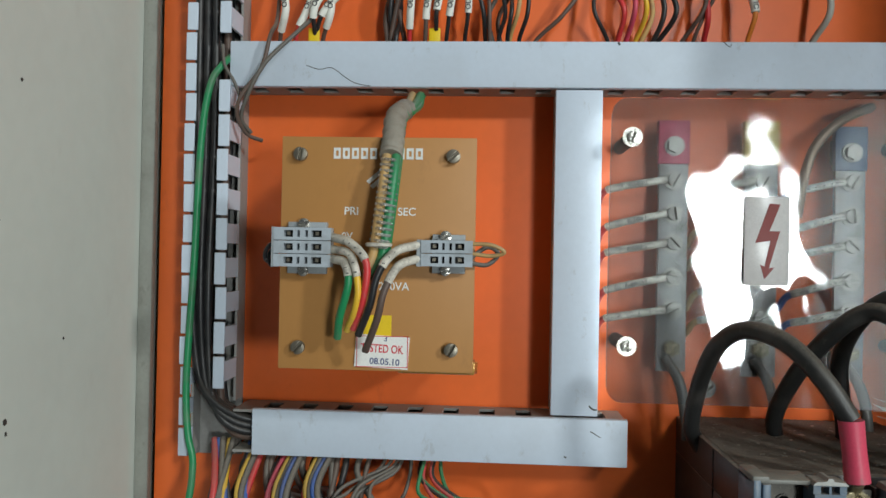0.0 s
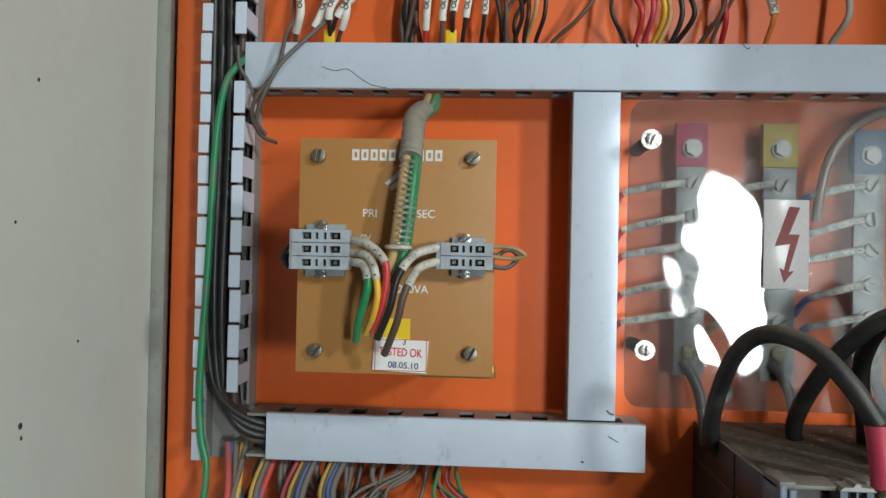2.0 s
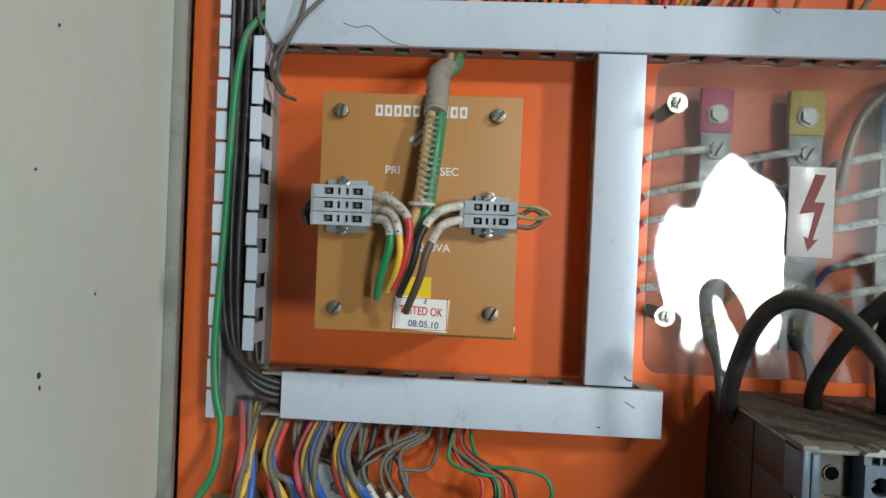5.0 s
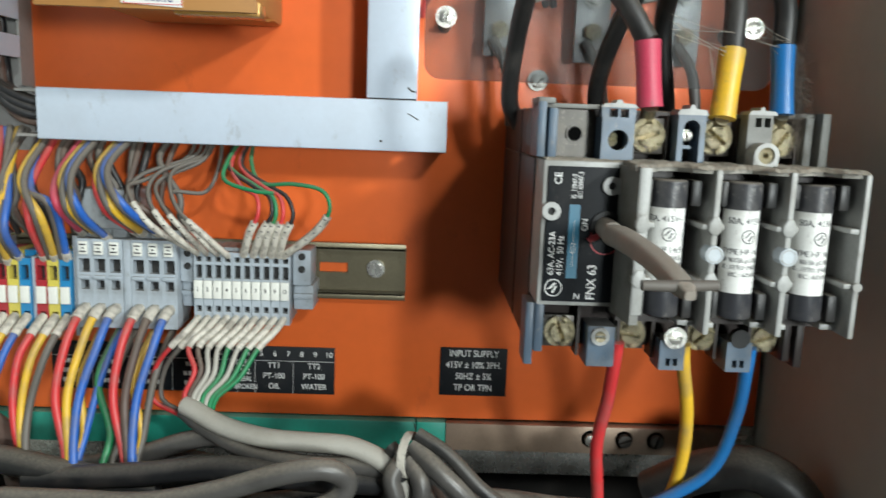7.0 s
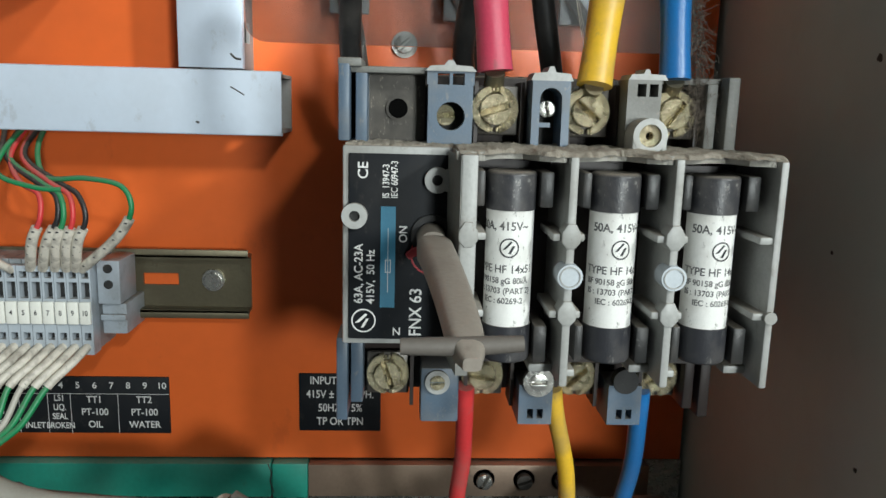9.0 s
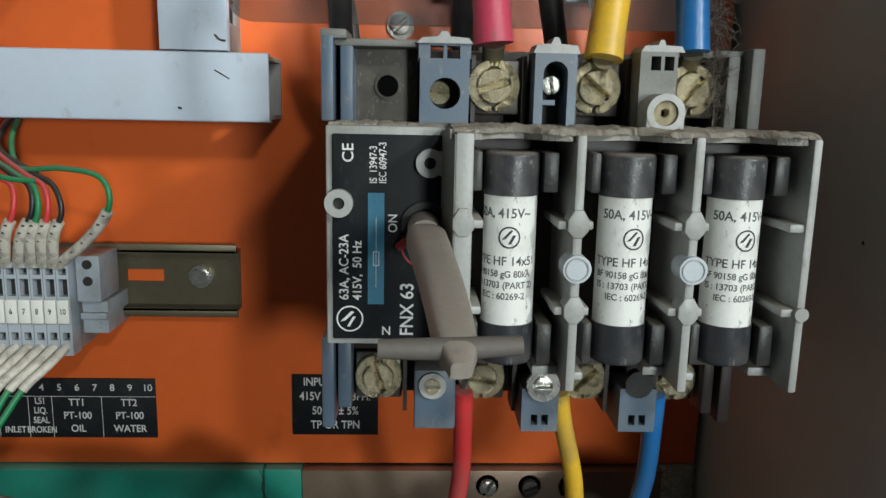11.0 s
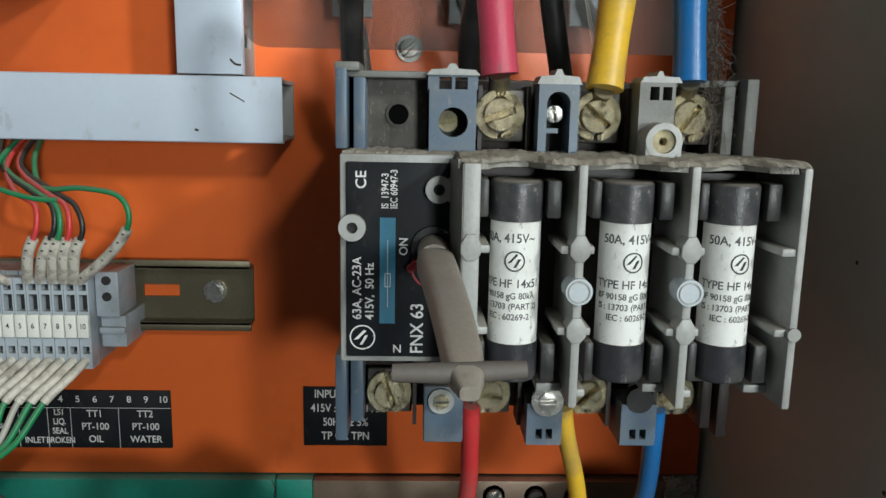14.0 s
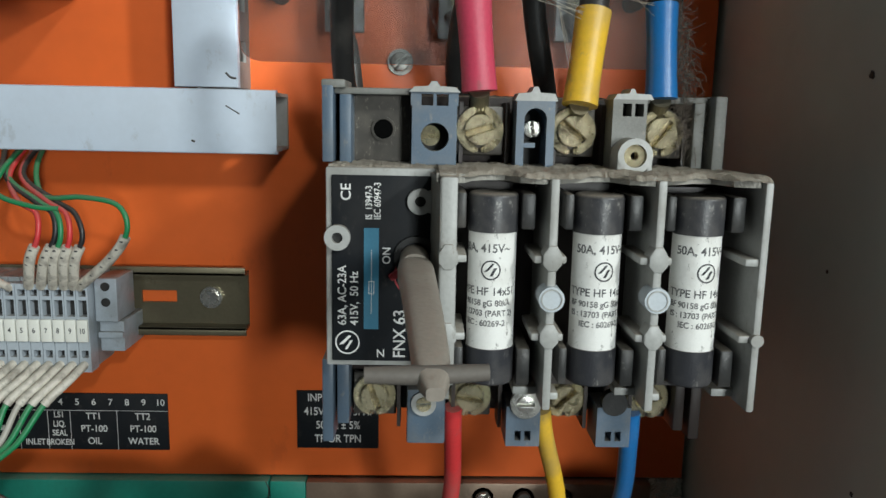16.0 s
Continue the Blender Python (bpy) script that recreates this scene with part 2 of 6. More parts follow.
def clear(name, colour, rough, haze, haze_scale):
    m = bpy.data.materials.new(name)
    m.use_nodes = True
    n, l = m.node_tree.nodes, m.node_tree.links
    p = n["Principled BSDF"]
    p.inputs["Base Color"].default_value = (*colour, 1)
    p.inputs["Transmission Weight"].default_value, p.inputs["IOR"].default_value = 1.0, 1.49
    p.inputs["Roughness"].default_value = rough
    d = n.new("ShaderNodeBsdfDiffuse")
    d.inputs["Color"].default_value = (0.56, 0.55, 0.53, 1)
    tc, noi, rng, mx = n.new("ShaderNodeTexCoord"), n.new("ShaderNodeTexNoise"), n.new("ShaderNodeMapRange"), n.new("ShaderNodeMixShader")
    noi.inputs["Scale"].default_value, noi.inputs["Detail"].default_value = haze_scale, 8
    l.new(tc.outputs["Object"], noi.inputs["Vector"])
    l.new(noi.outputs["Fac"], rng.inputs["Value"])
    rng.inputs["From Min"].default_value, rng.inputs["From Max"].default_value = 0.3, 0.75
    rng.inputs["To Min"].default_value, rng.inputs["To Max"].default_value = haze * 0.5, haze * 1.6
    l.new(rng.outputs["Result"], mx.inputs[0])
    l.new(p.outputs["BSDF"], mx.inputs[1])
    l.new(d.outputs["BSDF"], mx.inputs[2])
    l.new(mx.outputs["Shader"], n["Material Output"].inputs["Surface"])
    return m


# dark tint paints the dimness behind the sheet; haze adds a reflected veil
ACRYLIC = clear("shade_tinted_acrylic", (0.44, 0.47, 0.49), 0.03, 0.060, 14)
SPIRAL = clear("clear_spiral_wrap", (0.95, 0.95, 0.88), 0.25, 0.30, 200)


# ---- mesh helpers ----
ORIGIN = {}


def thing(name, at, label, category, group="", kind=""):
    ob = new(name)
    ob.location, ob.empty_display_size = at, 0.01
    ORIGIN[ob.name] = Vector(at)
    return tagged(ob, label, category, group, kind)


def to_object(name, bm, material, origin, smooth=True):
    bmesh.ops.translate(bm, verts=bm.verts, vec=-origin)
    bmesh.ops.recalc_face_normals(bm, faces=bm.faces)
    me = bpy.data.meshes.new(name)
    bm.to_mesh(me)
    bm.free()
    if smooth:
        me.shade_smooth()
        me.set_sharp_from_angle(angle=radians(38))
    me.materials.append(material)
    return new(name, me)


def part(name, bm, material, parent, label="", smooth=True):
    o = ORIGIN[parent.name]
    ob = to_object(name, bm, material, o, smooth)
    ob.parent = parent
    ORIGIN[ob.name] = o
    return tagged(ob, label)


def single(name, bm, material, label, category, group="", kind="", smooth=True):
    lo = [min(v.co[i] for v in bm.verts) for i in range(3)]
    hi = [max(v.co[i] for v in bm.verts) for i in range(3)]
    at = Vector(((lo[0] + hi[0]) / 2, (lo[1] + hi[1]) / 2, lo[2]))
    ob = to_object(name, bm, material, at, smooth)
    ob.location = at
    ORIGIN[ob.name] = at
    return tagged(ob, label, category, group, kind)


def box(bm, x0, x1, y0, y1, z0, z1, bev=0.0, seg=2):
    vs = [bm.verts.new((x, y, z)) for x in (x0, x1) for y in (y0, y1) for z in (z0, z1)]
    fs = [bm.faces.new([vs[i] for i in f]) for f in ((0, 1, 3, 2), (4, 6, 7, 5), (0, 4, 5, 1), (2, 3, 7, 6), (0, 2, 6, 4), (1, 5, 7, 3))]
    if bev:
        es = list({e for f in fs for e in f.edges})
        bmesh.ops.bevel(bm, geom=es, offset=bev, segments=seg, affect="EDGES", profile=0.5)
    return bm


def B(x0, x1, y0, y1, z0, z1, bev=0.0, seg=2):
    return box(bmesh.new(), x0, x1, y0, y1, z0, z1, bev, seg)


def cyl(bm, a, b, r, seg=20, r2=None):
    a, b = Vector(a), Vector(b)
    m = Matrix.Translation((a + b) / 2) @ (b - a).to_track_quat("Z", "Y").to_matrix().to_4x4()
    bmesh.ops.create_cone(bm, cap_ends=True, segments=seg, radius1=r, radius2=r if r2 is None else r2, depth=(b - a).length, matrix=m)
    return bm


def prism(bm, poly, y0, y1, bev=0.0):
    lo = [bm.verts.new((x, y0, z)) for x, z in poly]
    hi = [bm.verts.new((x, y1, z)) for x, z in poly]
    n = len(poly)
    fs = [bm.faces.new(lo), bm.faces.new(hi[::-1])] + [bm.faces.new((lo[i], lo[(i + 1) % n], hi[(i + 1) % n], hi[i])) for i in range(n)]
    if bev:
        bmesh.ops.bevel(bm, geom=list(fs[0].edges), offset=bev, segments=2, affect="EDGES", profile=0.5)
    return bm


def tube_ring(bm, c, r0, r1, y0, y1, seg=28):
    """A flat ring round the y axis."""
    rings = []
    for r, y in ((r0, y0), (r1, y0), (r1, y1), (r0, y1)):
        rings.append([bm.verts.new((c[0] + r * math.cos(2 * math.pi * i / seg), y, c[1] + r * math.sin(2 * math.pi * i / seg))) for i in range(seg)])
    for k in range(4):
        p, q = rings[k], rings[(k + 1) % 4]
        for i in range(seg):
            bm.faces.new((p[i], p[(i + 1) % seg], q[(i + 1) % seg], q[i]))
    return bm


def spline(pts, steps=7):
    pts = [Vector(p) for p in pts]
    q = [pts[0] * 2 - pts[1]] + pts + [pts[-1] * 2 - pts[-2]]
    out = []
    for i in range(1, len(q) - 2):
        for s in range(steps):
            t = s / steps
            a, b, c, d = q[i - 1], q[i], q[i + 1], q[i + 2]
            out.append(0.5 * (2 * b + (c - a) * t + (2 * a - 5 * b + 4 * c - d) * t * t + (3 * b - a - 3 * c + d) * t ** 3))
    return out + [pts[-1]]


def sweep(bm, pts, r, seg=10, steps=7, curved=True):
    path = spline(pts, steps) if curved and len(pts) > 2 else [Vector(p) for p in pts]
    up = Vector((0.31, 0.87, 0.38))
    rings = []
    for i, p in enumerate(path):
        d = (path[min(i + 1, len(path) - 1)] - path[max(i - 1, 0)]).normalized()
        s = d.cross(up).normalized()
        up = s.cross(d).normalized()
        rr = r(i / (len(path) - 1)) if callable(r) else r
        rings.append([bm.verts.new(p + rr * (math.cos(2 * math.pi * k / seg) * s + math.sin(2 * math.pi * k / seg) * up)) for k in range(seg)])
    for a, b in zip(rings, rings[1:]):
        for k in range(seg):
            bm.faces.new((a[k], a[(k + 1) % seg], b[(k + 1) % seg], b[k]))
    bm.faces.new(rings[0])
    bm.faces.new(rings[-1][::-1])
    return bm


def holed(bm, x0, x1, z0, z1, y0, y1, holes):
    """A slab in the x-z plane with rectangular holes through it."""
    xs = sorted({x0, x1, *[h[0] for h in holes], *[h[1] for h in holes]})
    zs = sorted({z0, z1, *[h[2] for h in holes], *[h[3] for h in holes]})
    for a, b in zip(xs, xs[1:]):
        for c, d in zip(zs, zs[1:]):
            mx, mz = (a + b) / 2, (c + d) / 2
            if not any(h[0] < mx < h[1] and h[2] < mz < h[3] for h in holes):
                box(bm, a, b, y0, y1, c, d)
    bmesh.ops.remove_doubles(bm, verts=bm.verts, dist=1e-6)
    bm.verts.index_update()
    seen = {}
    for f in bm.faces:
        seen.setdefault(frozenset(v.index for v in f.verts), []).append(f)
    inner = [f for fs in seen.values() if len(fs) > 1 for f in fs]
    bmesh.ops.delete(bm, geom=inner, context="FACES_ONLY")
    return bm


def words(parent, name, s, x, z, y, size, material, turn=0, align="LEFT", wrap=None, squash=1.0):
    """Raised print that faces -y. turn: degrees. wrap: (axis x, axis y, radius) of an upright cylinder to lay it on."""
    cu = bpy.data.curves.new(name, "FONT")
    cu.body, cu.size, cu.align_x, cu.align_y, cu.extrude = s, size, align, "CENTER", 0.00004
    cu.offset = size * 0.012
    tmp = new(name, cu)
    bpy.context.view_layer.update()
    me = bpy.data.meshes.new_from_object(tmp.evaluated_get(bpy.context.evaluated_depsgraph_get()))
    bpy.data.objects.remove(tmp)
    o = ORIGIN[parent.name]
    c, sn = math.cos(radians(turn)), math.sin(radians(turn))
    for v in me.vertices:
        u, w, h = v.co.x * squash, v.co.y, v.co.z
        u, w = u * c - w * sn, u * sn + w * c
        if wrap:
            ax, ay, r = wrap
            a = (x + u - ax) / r
            v.co = Vector((ax + (r + h) * math.sin(a), ay - (r + h) * math.cos(a), z + w)) - o
        else:
            v.co = Vector((x + u, y - h, z + w)) - o
    me.materials.append(material)
    ob = new(name, me)
    ob.parent = parent
    ORIGIN[ob.name] = o
    return ob


def slot_screw(name, parent, c, y, r, material, turn=30.0, depth=0.003, washer=0.0):
    """A slotted screw head that faces -y, with its slot cut in."""
    bm = bmesh.new()
    seg, w = 28, r * 0.19
    a0 = math.asin(w / r)
    for side in (0, 1):
        arc = [a0 + (math.pi - 2 * a0) * i / (seg // 2) for i in range(seg // 2 + 1)]
        poly = [(r * math.cos(a + math.pi * side), r * math.sin(a + math.pi * side)) for a in arc]
        k = math.radians(turn)
        poly = [(c[0] + px * math.cos(k) - pz * math.sin(k), c[1] + px * math.sin(k) + pz * math.cos(k)) for px, pz in poly]
        prism(bm, poly, y, y + depth * 0.75, bev=r * 0.08)
    cyl(bm, (c[0], y + depth * 0.7, c[1]), (c[0], y + depth, c[1]), r * 0.97, seg)
    if washer:
        cyl(bm, (c[0], y + depth, c[1]), (c[0], y + depth + 0.0012, c[1]), washer, 28)
    return part(name, bm, material, parent)


# ---- cabinet ----
def structure(name, bm, material, label, category):
    return single(name, bm, material, label, category, kind="structure")


structure("wall_left", B(-0.2045, -0.203, 0.345, 0.60, 0.95, 1.95), WALLGREY, "light grey painted sheet steel cabinet side with specks", "cabinet wall")
structure("wall_right", B(0.322, 0.3235, 0.332, 0.60, 0.95, 1.95), WALLGREY, "grey painted sheet steel cabinet side in shade", "cabinet wall")
structure("wall_back", B(-0.203, 0.322, 0.598, 0.60, 0.95, 1.95), WALLGREY, "grey painted sheet steel cabinet back", "cabinet wall")
# added dark sheet: stands for the unlit depth behind the cables
structure("rear_panel", B(-0.2025, 0.3215, 0.594, 0.5965, 0.96, 1.20), SHADEBLK, "near-black panel added for the shade behind the cables", "panel")
structure("cabinet_top", B(-0.203, 0.322, 0.345, 0.598, 1.9485, 1.95), WALLGREY, "grey painted cabinet top sheet", "cabinet wall")
structure("cabinet_base", B(-0.203, 0.322, 0.345, 0.598, 0.95, 0.9515), WALLGREY, "grey painted cabinet bottom sheet", "cabinet wall")
structure("mounting_plate", B(-0.1925, 0.3185, 0.546, 0.548, 1.2225, 1.86, 0.0006), ORANGE, "bright orange enamelled steel mounting plate in the cabinet", "mounting plate")
structure("plate_rail", B(-0.20, 0.3205, 0.549, 0.552, 1.184, 1.2205, 0.0005), STEEL, "bare zinc steel cross rail below the orange plate", "rail")
structure("edge_strip", B(-0.2028, -0.1937, 0.5385, 0.5445, 0.96, 1.86, 0.0008), EDGEGREY, "narrow grey edge strip beside the orange plate, coloured as in shadow", "cabinet strip")
# chips and specks on the cabinet sides
for wall, x, specks in (("wall_left", -0.2028, ((0.452, 1.469, 0.0009), (0.403, 1.434, 0.0017), (0.404, 1.428, 0.0012), (0.445, 1.30, 0.0016), (0.41, 1.60, 0.0010), (0.395, 1.53, 0.0009))), ("wall_right", 0.3218, ((0.416, 1.428, 0.0016), (0.39, 1.35, 0.0012), (0.40, 1.29, 0.0010), (0.43, 1.36, 0.0008)))):
    for y, z, r in specks:
        bm = bmesh.new()
        bmesh.ops.create_icosphere(bm, subdivisions=2, radius=r)
        for v in bm.verts:
            v.co *= 1 + 0.5 * noise.noise(v.co * 900 + Vector((y * 50, z * 50, 0)))
            v.co.x *= 0.12
        bmesh.ops.translate(bm, verts=bm.verts, vec=(x, y, z))
        part("paint_chip", bm, IRON, bpy.data.objects[wall])
# the room behind the camera
structure("floor", B(-3, 3, -3.5, 1.5, -0.05, 0), ROOM, "plain concrete floor", "floor")
structure("ceiling", B(-3, 3, -3.5, 1.5, 3.0, 3.05), ROOM, "plain plaster ceiling", "ceiling")
structure("wall_south", B(-3, 3, -3.55, -3.5, 0, 3), ROOM, "plain plaster wall", "wall")
structure("wall_north", B(-3, 3, 1.5, 1.55, 0, 3), ROOM, "plain plaster wall", "wall")
structure("wall_west", B(-3.05, -3, -3.5, 1.5, 0, 3), ROOM, "plain plaster wall", "wall")
structure("wall_east", B(3, 3.05, -3.5, 1.5, 0, 3), ROOM, "plain plaster wall", "wall")
structure("cabinet_plinth", B(-0.203, 0.322, 0.345, 0.598, 0, 0.95), WALLGREY, "grey painted lower half of the cabinet", "cabinet")

# ---- cable ducts ----
def duct(label, axis, a0, a1, b0, b1, front, slots, cover0=None, cover1=None, pitch=0.0225, first=0.006):
    """A slotted duct with its snapped-on cover; a runs along it and b across, both in the plane of the plate."""
    if axis == "x":
        at = ((a0 + a1) / 2, 0.546, b0)
        put = lambda bm, p0, p1, y0, y1, q0, q1, bev=0.0: box(bm, p0, p1, y0, y1, q0, q1, bev)
    else:
        at = ((b0 + b1) / 2, 0.546, a0)
        put = lambda bm, p0, p1, y0, y1, q0, q1, bev=0.0: box(bm, q0, q1, y0, y1, p0, p1, bev)
    d = thing("cable_duct", at, label, "cable duct", group="wiring ducts")
    # base and sides carry the inner shade in their colour
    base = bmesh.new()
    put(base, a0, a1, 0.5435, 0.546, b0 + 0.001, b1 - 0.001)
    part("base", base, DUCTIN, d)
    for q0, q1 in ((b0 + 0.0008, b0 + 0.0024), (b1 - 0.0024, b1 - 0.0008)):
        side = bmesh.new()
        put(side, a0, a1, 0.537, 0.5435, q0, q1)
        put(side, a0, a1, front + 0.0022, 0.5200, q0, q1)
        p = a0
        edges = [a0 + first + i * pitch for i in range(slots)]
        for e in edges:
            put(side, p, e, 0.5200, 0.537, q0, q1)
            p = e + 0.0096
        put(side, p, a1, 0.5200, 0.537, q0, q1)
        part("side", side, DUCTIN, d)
    c0, c1 = cover0 if cover0 is not None else a0, cover1 if cover1 is not None else a1
    cov = bmesh.new()
    put(cov, c0, c1, front, front + 0.0018, b0, b1, 0.0006)
    put(cov, c0, c1, front + 0.001, front + 0.0045, b0 - 0.0002, b0 + 0.001)
    put(cov, c0, c1, front + 0.001, front + 0.0045, b1 - 0.001, b1 + 0.0002)
    part("cover", cov, DUCT, d, "smooth blue-grey snap-on cover")
    return d


top_duct = duct("blue-grey slotted duct with cover across the orange plate", "x", -0.132, 0.318, 1.6205, 1.6485, 0.5145, 19, cover0=-0.136)
up_duct = duct("short upright blue-grey slotted duct beside the clear shield", "z", 1.4225, 1.6195, 0.0655, 0.0935, 0.5155, 8, first=0.012)
low_duct = duct("blue-grey slotted duct with a cut cover end", "x", -0.129, 0.1105, 1.3935, 1.4215, 0.5115, 10, cover0=-0.1165, cover1=0.111, first=0.0165)



def scratch(d, y, pts, r=0.00022):
    part("scratch", sweep(bmesh.new(), [(x, y, z) for x, z in pts], r, 5, 4), IRON, d, "thin dark crack")


scratch(top_duct, 0.51445, [(-0.0880, 1.6335), (-0.0800, 1.6310), (-0.0720, 1.6320), (-0.0640, 1.6265), (-0.0570, 1.6225), (-0.0480, 1.6208)])
scratch(top_duct, 0.51445, [(0.1640, 1.6485), (0.1675, 1.6455), (0.1690, 1.6470)])
scratch(top_duct, 0.51445, [(0.1020, 1.6480), (0.1030, 1.6465)], 0.0006)
scratch(up_duct, 0.51545, [(0.0885, 1.4290), (0.0905, 1.4270), (0.0930, 1.4265)], 0.0005)
scratch(low_duct, 0.51145, [(0.0890, 1.4145), (0.0925, 1.4125), (0.0950, 1.4110)], 0.0003)
scratch(low_duct, 0.51145, [(0.0735, 1.3990), (0.0750, 1.3985)], 0.0005)


def finger_mesh(height, x0, x1, lip0, lip1, front):
    bm = bmesh.new()
    box(bm, lip0, lip1, front, front + 0.0016, 0.0008, height - 0.0008, 0.0004, 1)
    box(bm, x0, x1, front + 0.0005, 0.5315, 0.0050, height - 0.0040)
    return bm


def open_duct():
    d = thing("cable_duct", (-0.148, 0.546, 1.385), "open blue-grey slotted duct full of black and green wires", "cable duct", group="wiring ducts")
    # here too the inside is coloured darker for its shade
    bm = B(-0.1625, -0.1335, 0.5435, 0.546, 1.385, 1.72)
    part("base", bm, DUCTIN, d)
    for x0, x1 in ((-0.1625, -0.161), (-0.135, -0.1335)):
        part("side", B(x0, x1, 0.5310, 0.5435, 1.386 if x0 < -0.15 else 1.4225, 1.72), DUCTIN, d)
    # two rows of fingers
    for row, (z0, n, h, x0, x1, l0, l1, front) in enumerate(((1.3905, 17, 0.0188, -0.1625, -0.161, -0.1625, -0.156, 0.511), (1.433, 9, 0.0212, -0.135, -0.1335, -0.1405, -0.1335, 0.508), (1.651, 3, 0.0212, -0.135, -0.1335, -0.1405, -0.1335, 0.508))):
        first = part("finger", finger_mesh(h, x0, x1, l0, l1, front), DUCT, d)
        first.location.z += z0 - 0.0
        for i in range(1, n):
            o = new("finger", first.data)
            o.parent = d
            o.location = first.location + Vector(((i % 3 - 1) * 0.0003, ((i * 7) % 5 - 2) * 0.0003, i * h))
    return d


open_duct()


# ---- transformer board ----
def transformer():
    t = thing("control_transformer", (-0.0315, 0.546, 1.457), "tan phenolic fronted control transformer on the orange plate", "transformer")
    front = part("front_board", B(-0.083, 0.0195, 0.4465, 0.4495, 1.457, 1.579, 0.0004), BOARD, t)
    part("coil_case", B(-0.068, 0.013, 0.4495, 0.546, 1.462, 1.572, 0.003), BOARD, t)
    part("edge_tape", B(-0.02, 0.0205, 0.4496, 0.462, 1.4555, 1.4625, 0.001), TAPE, t, "creased amber tape on the lower edge")
    bm = bmesh.new()
    rows = []
    for i in range(13):
        x = -0.012 + 0.0335 * i / 12
        rows.append([bm.verts.new((x, 0.4500 + 0.010 * j, 1.4592 - 0.0040 * (i / 12) * math.sin(math.pi * (0.2 + j * 0.25)) + 0.0010 * noise.noise(Vector((x * 260, j * 1.7, 2.0))))) for j in range(4)])
    for a, b in zip(rows, rows[1:]):
        for j in range(3):
            bm.faces.new((a[j], b[j], b[j + 1], a[j + 1]))
    part("edge_tape", bm, TAPE, t, "loose crumpled amber foil under the corner")
    nut = cyl(bmesh.new(), (0.0165, 0.4505, 1.4600), (0.0165, 0.4590, 1.4600), 0.0032, 20)
    cyl(nut, (0.0165, 0.4496, 1.4600), (0.0165, 0.4506, 1.4600), 0.0024, 16)
    part("nut", nut, WHITE, t, "white plastic nut at the lower corner")
    for x, z, k in ((-0.0725, 1.5695, 80), (0.0075, 1.569, 40), (-0.072, 1.4685, 50), (0.008, 1.469, 60)):
        slot_screw("screw", t, (x, z), 0.4425, 0.0036, DULL, k, 0.0035, 0.0)
    # maker's mark and name as plain shapes
    for i in range(10):
        if i != 5:
            x = -0.0555 + i * 0.0048
            part("print", holed(bmesh.new(), x, x + 0.0037, 1.5675, 1.5733, 0.4463, 0.4465, [(x + 0.0012, x + 0.0026, 1.5690, 1.5718)]), INKW, t, smooth=False)
    bm = bmesh.new()
    prism(bm, [(-0.038, 1.556), (-0.031, 1.562), (-0.0295, 1.5605), (-0.0365, 1.5545)], 0.4463, 0.4465)
    prism(bm, [(-0.036, 1.5535), (-0.029, 1.5595), (-0.0275, 1.558), (-0.0345, 1.552)], 0.4463, 0.4465)
    part("print", bm, INKW, t)
    words(front, "print", "PRI", -0.0495, 1.540, 0.4464, 0.0058, INKW, squash=1.0)
    words(front, "print", "SEC", -0.0212, 1.540, 0.4464, 0.0058, INKW)
    words(front, "print", "0V", -0.0505, 1.527, 0.4464, 0.0052, INKW)
    words(front, "print", "250VA", -0.0305, 1.501, 0.4464, 0.0058, INKW)
    part("yellow_sticker", B(-0.038, -0.0233, 0.4461, 0.4464, 1.4745, 1.486), YELLOWST, t)
    st = part("sticker", prism(bmesh.new(), [(-0.0415, 1.4762), (-0.0135, 1.4748), (-0.0145, 1.4580), (-0.0425, 1.4592)], 0.4457, 0.4463), PAPER, t, "white sticker with red and handwritten print")
    words(st, "print", "TESTED OK", -0.0280, 1.4685, 0.4456, 0.0060, INKR, turn=-2.5, align="CENTER", squash=0.72)
    words(st, "print", "08.05.10", -0.0265, 1.4618, 0.4456, 0.0046, INKB, turn=-2.5, align="CENTER")
    words(st, "print", "3", -0.026, 1.4738, 0.4456, 0.004, INKB, turn=-5, align="CENTER")
    bm = bmesh.new()
    for x0, x1, z0, z1 in ((-0.041, -0.0140, 1.4750, 1.4753), (-0.0415, -0.0145, 1.4590, 1.4593), (-0.0413, -0.0410, 1.4590, 1.4753), (-0.0147, -0.0144, 1.4590, 1.4753)):
        box(bm, x0, x1, 0.4455, 0.4457, z0, z1)
    part("print", bm, INKR, st)
    return t


transformer()


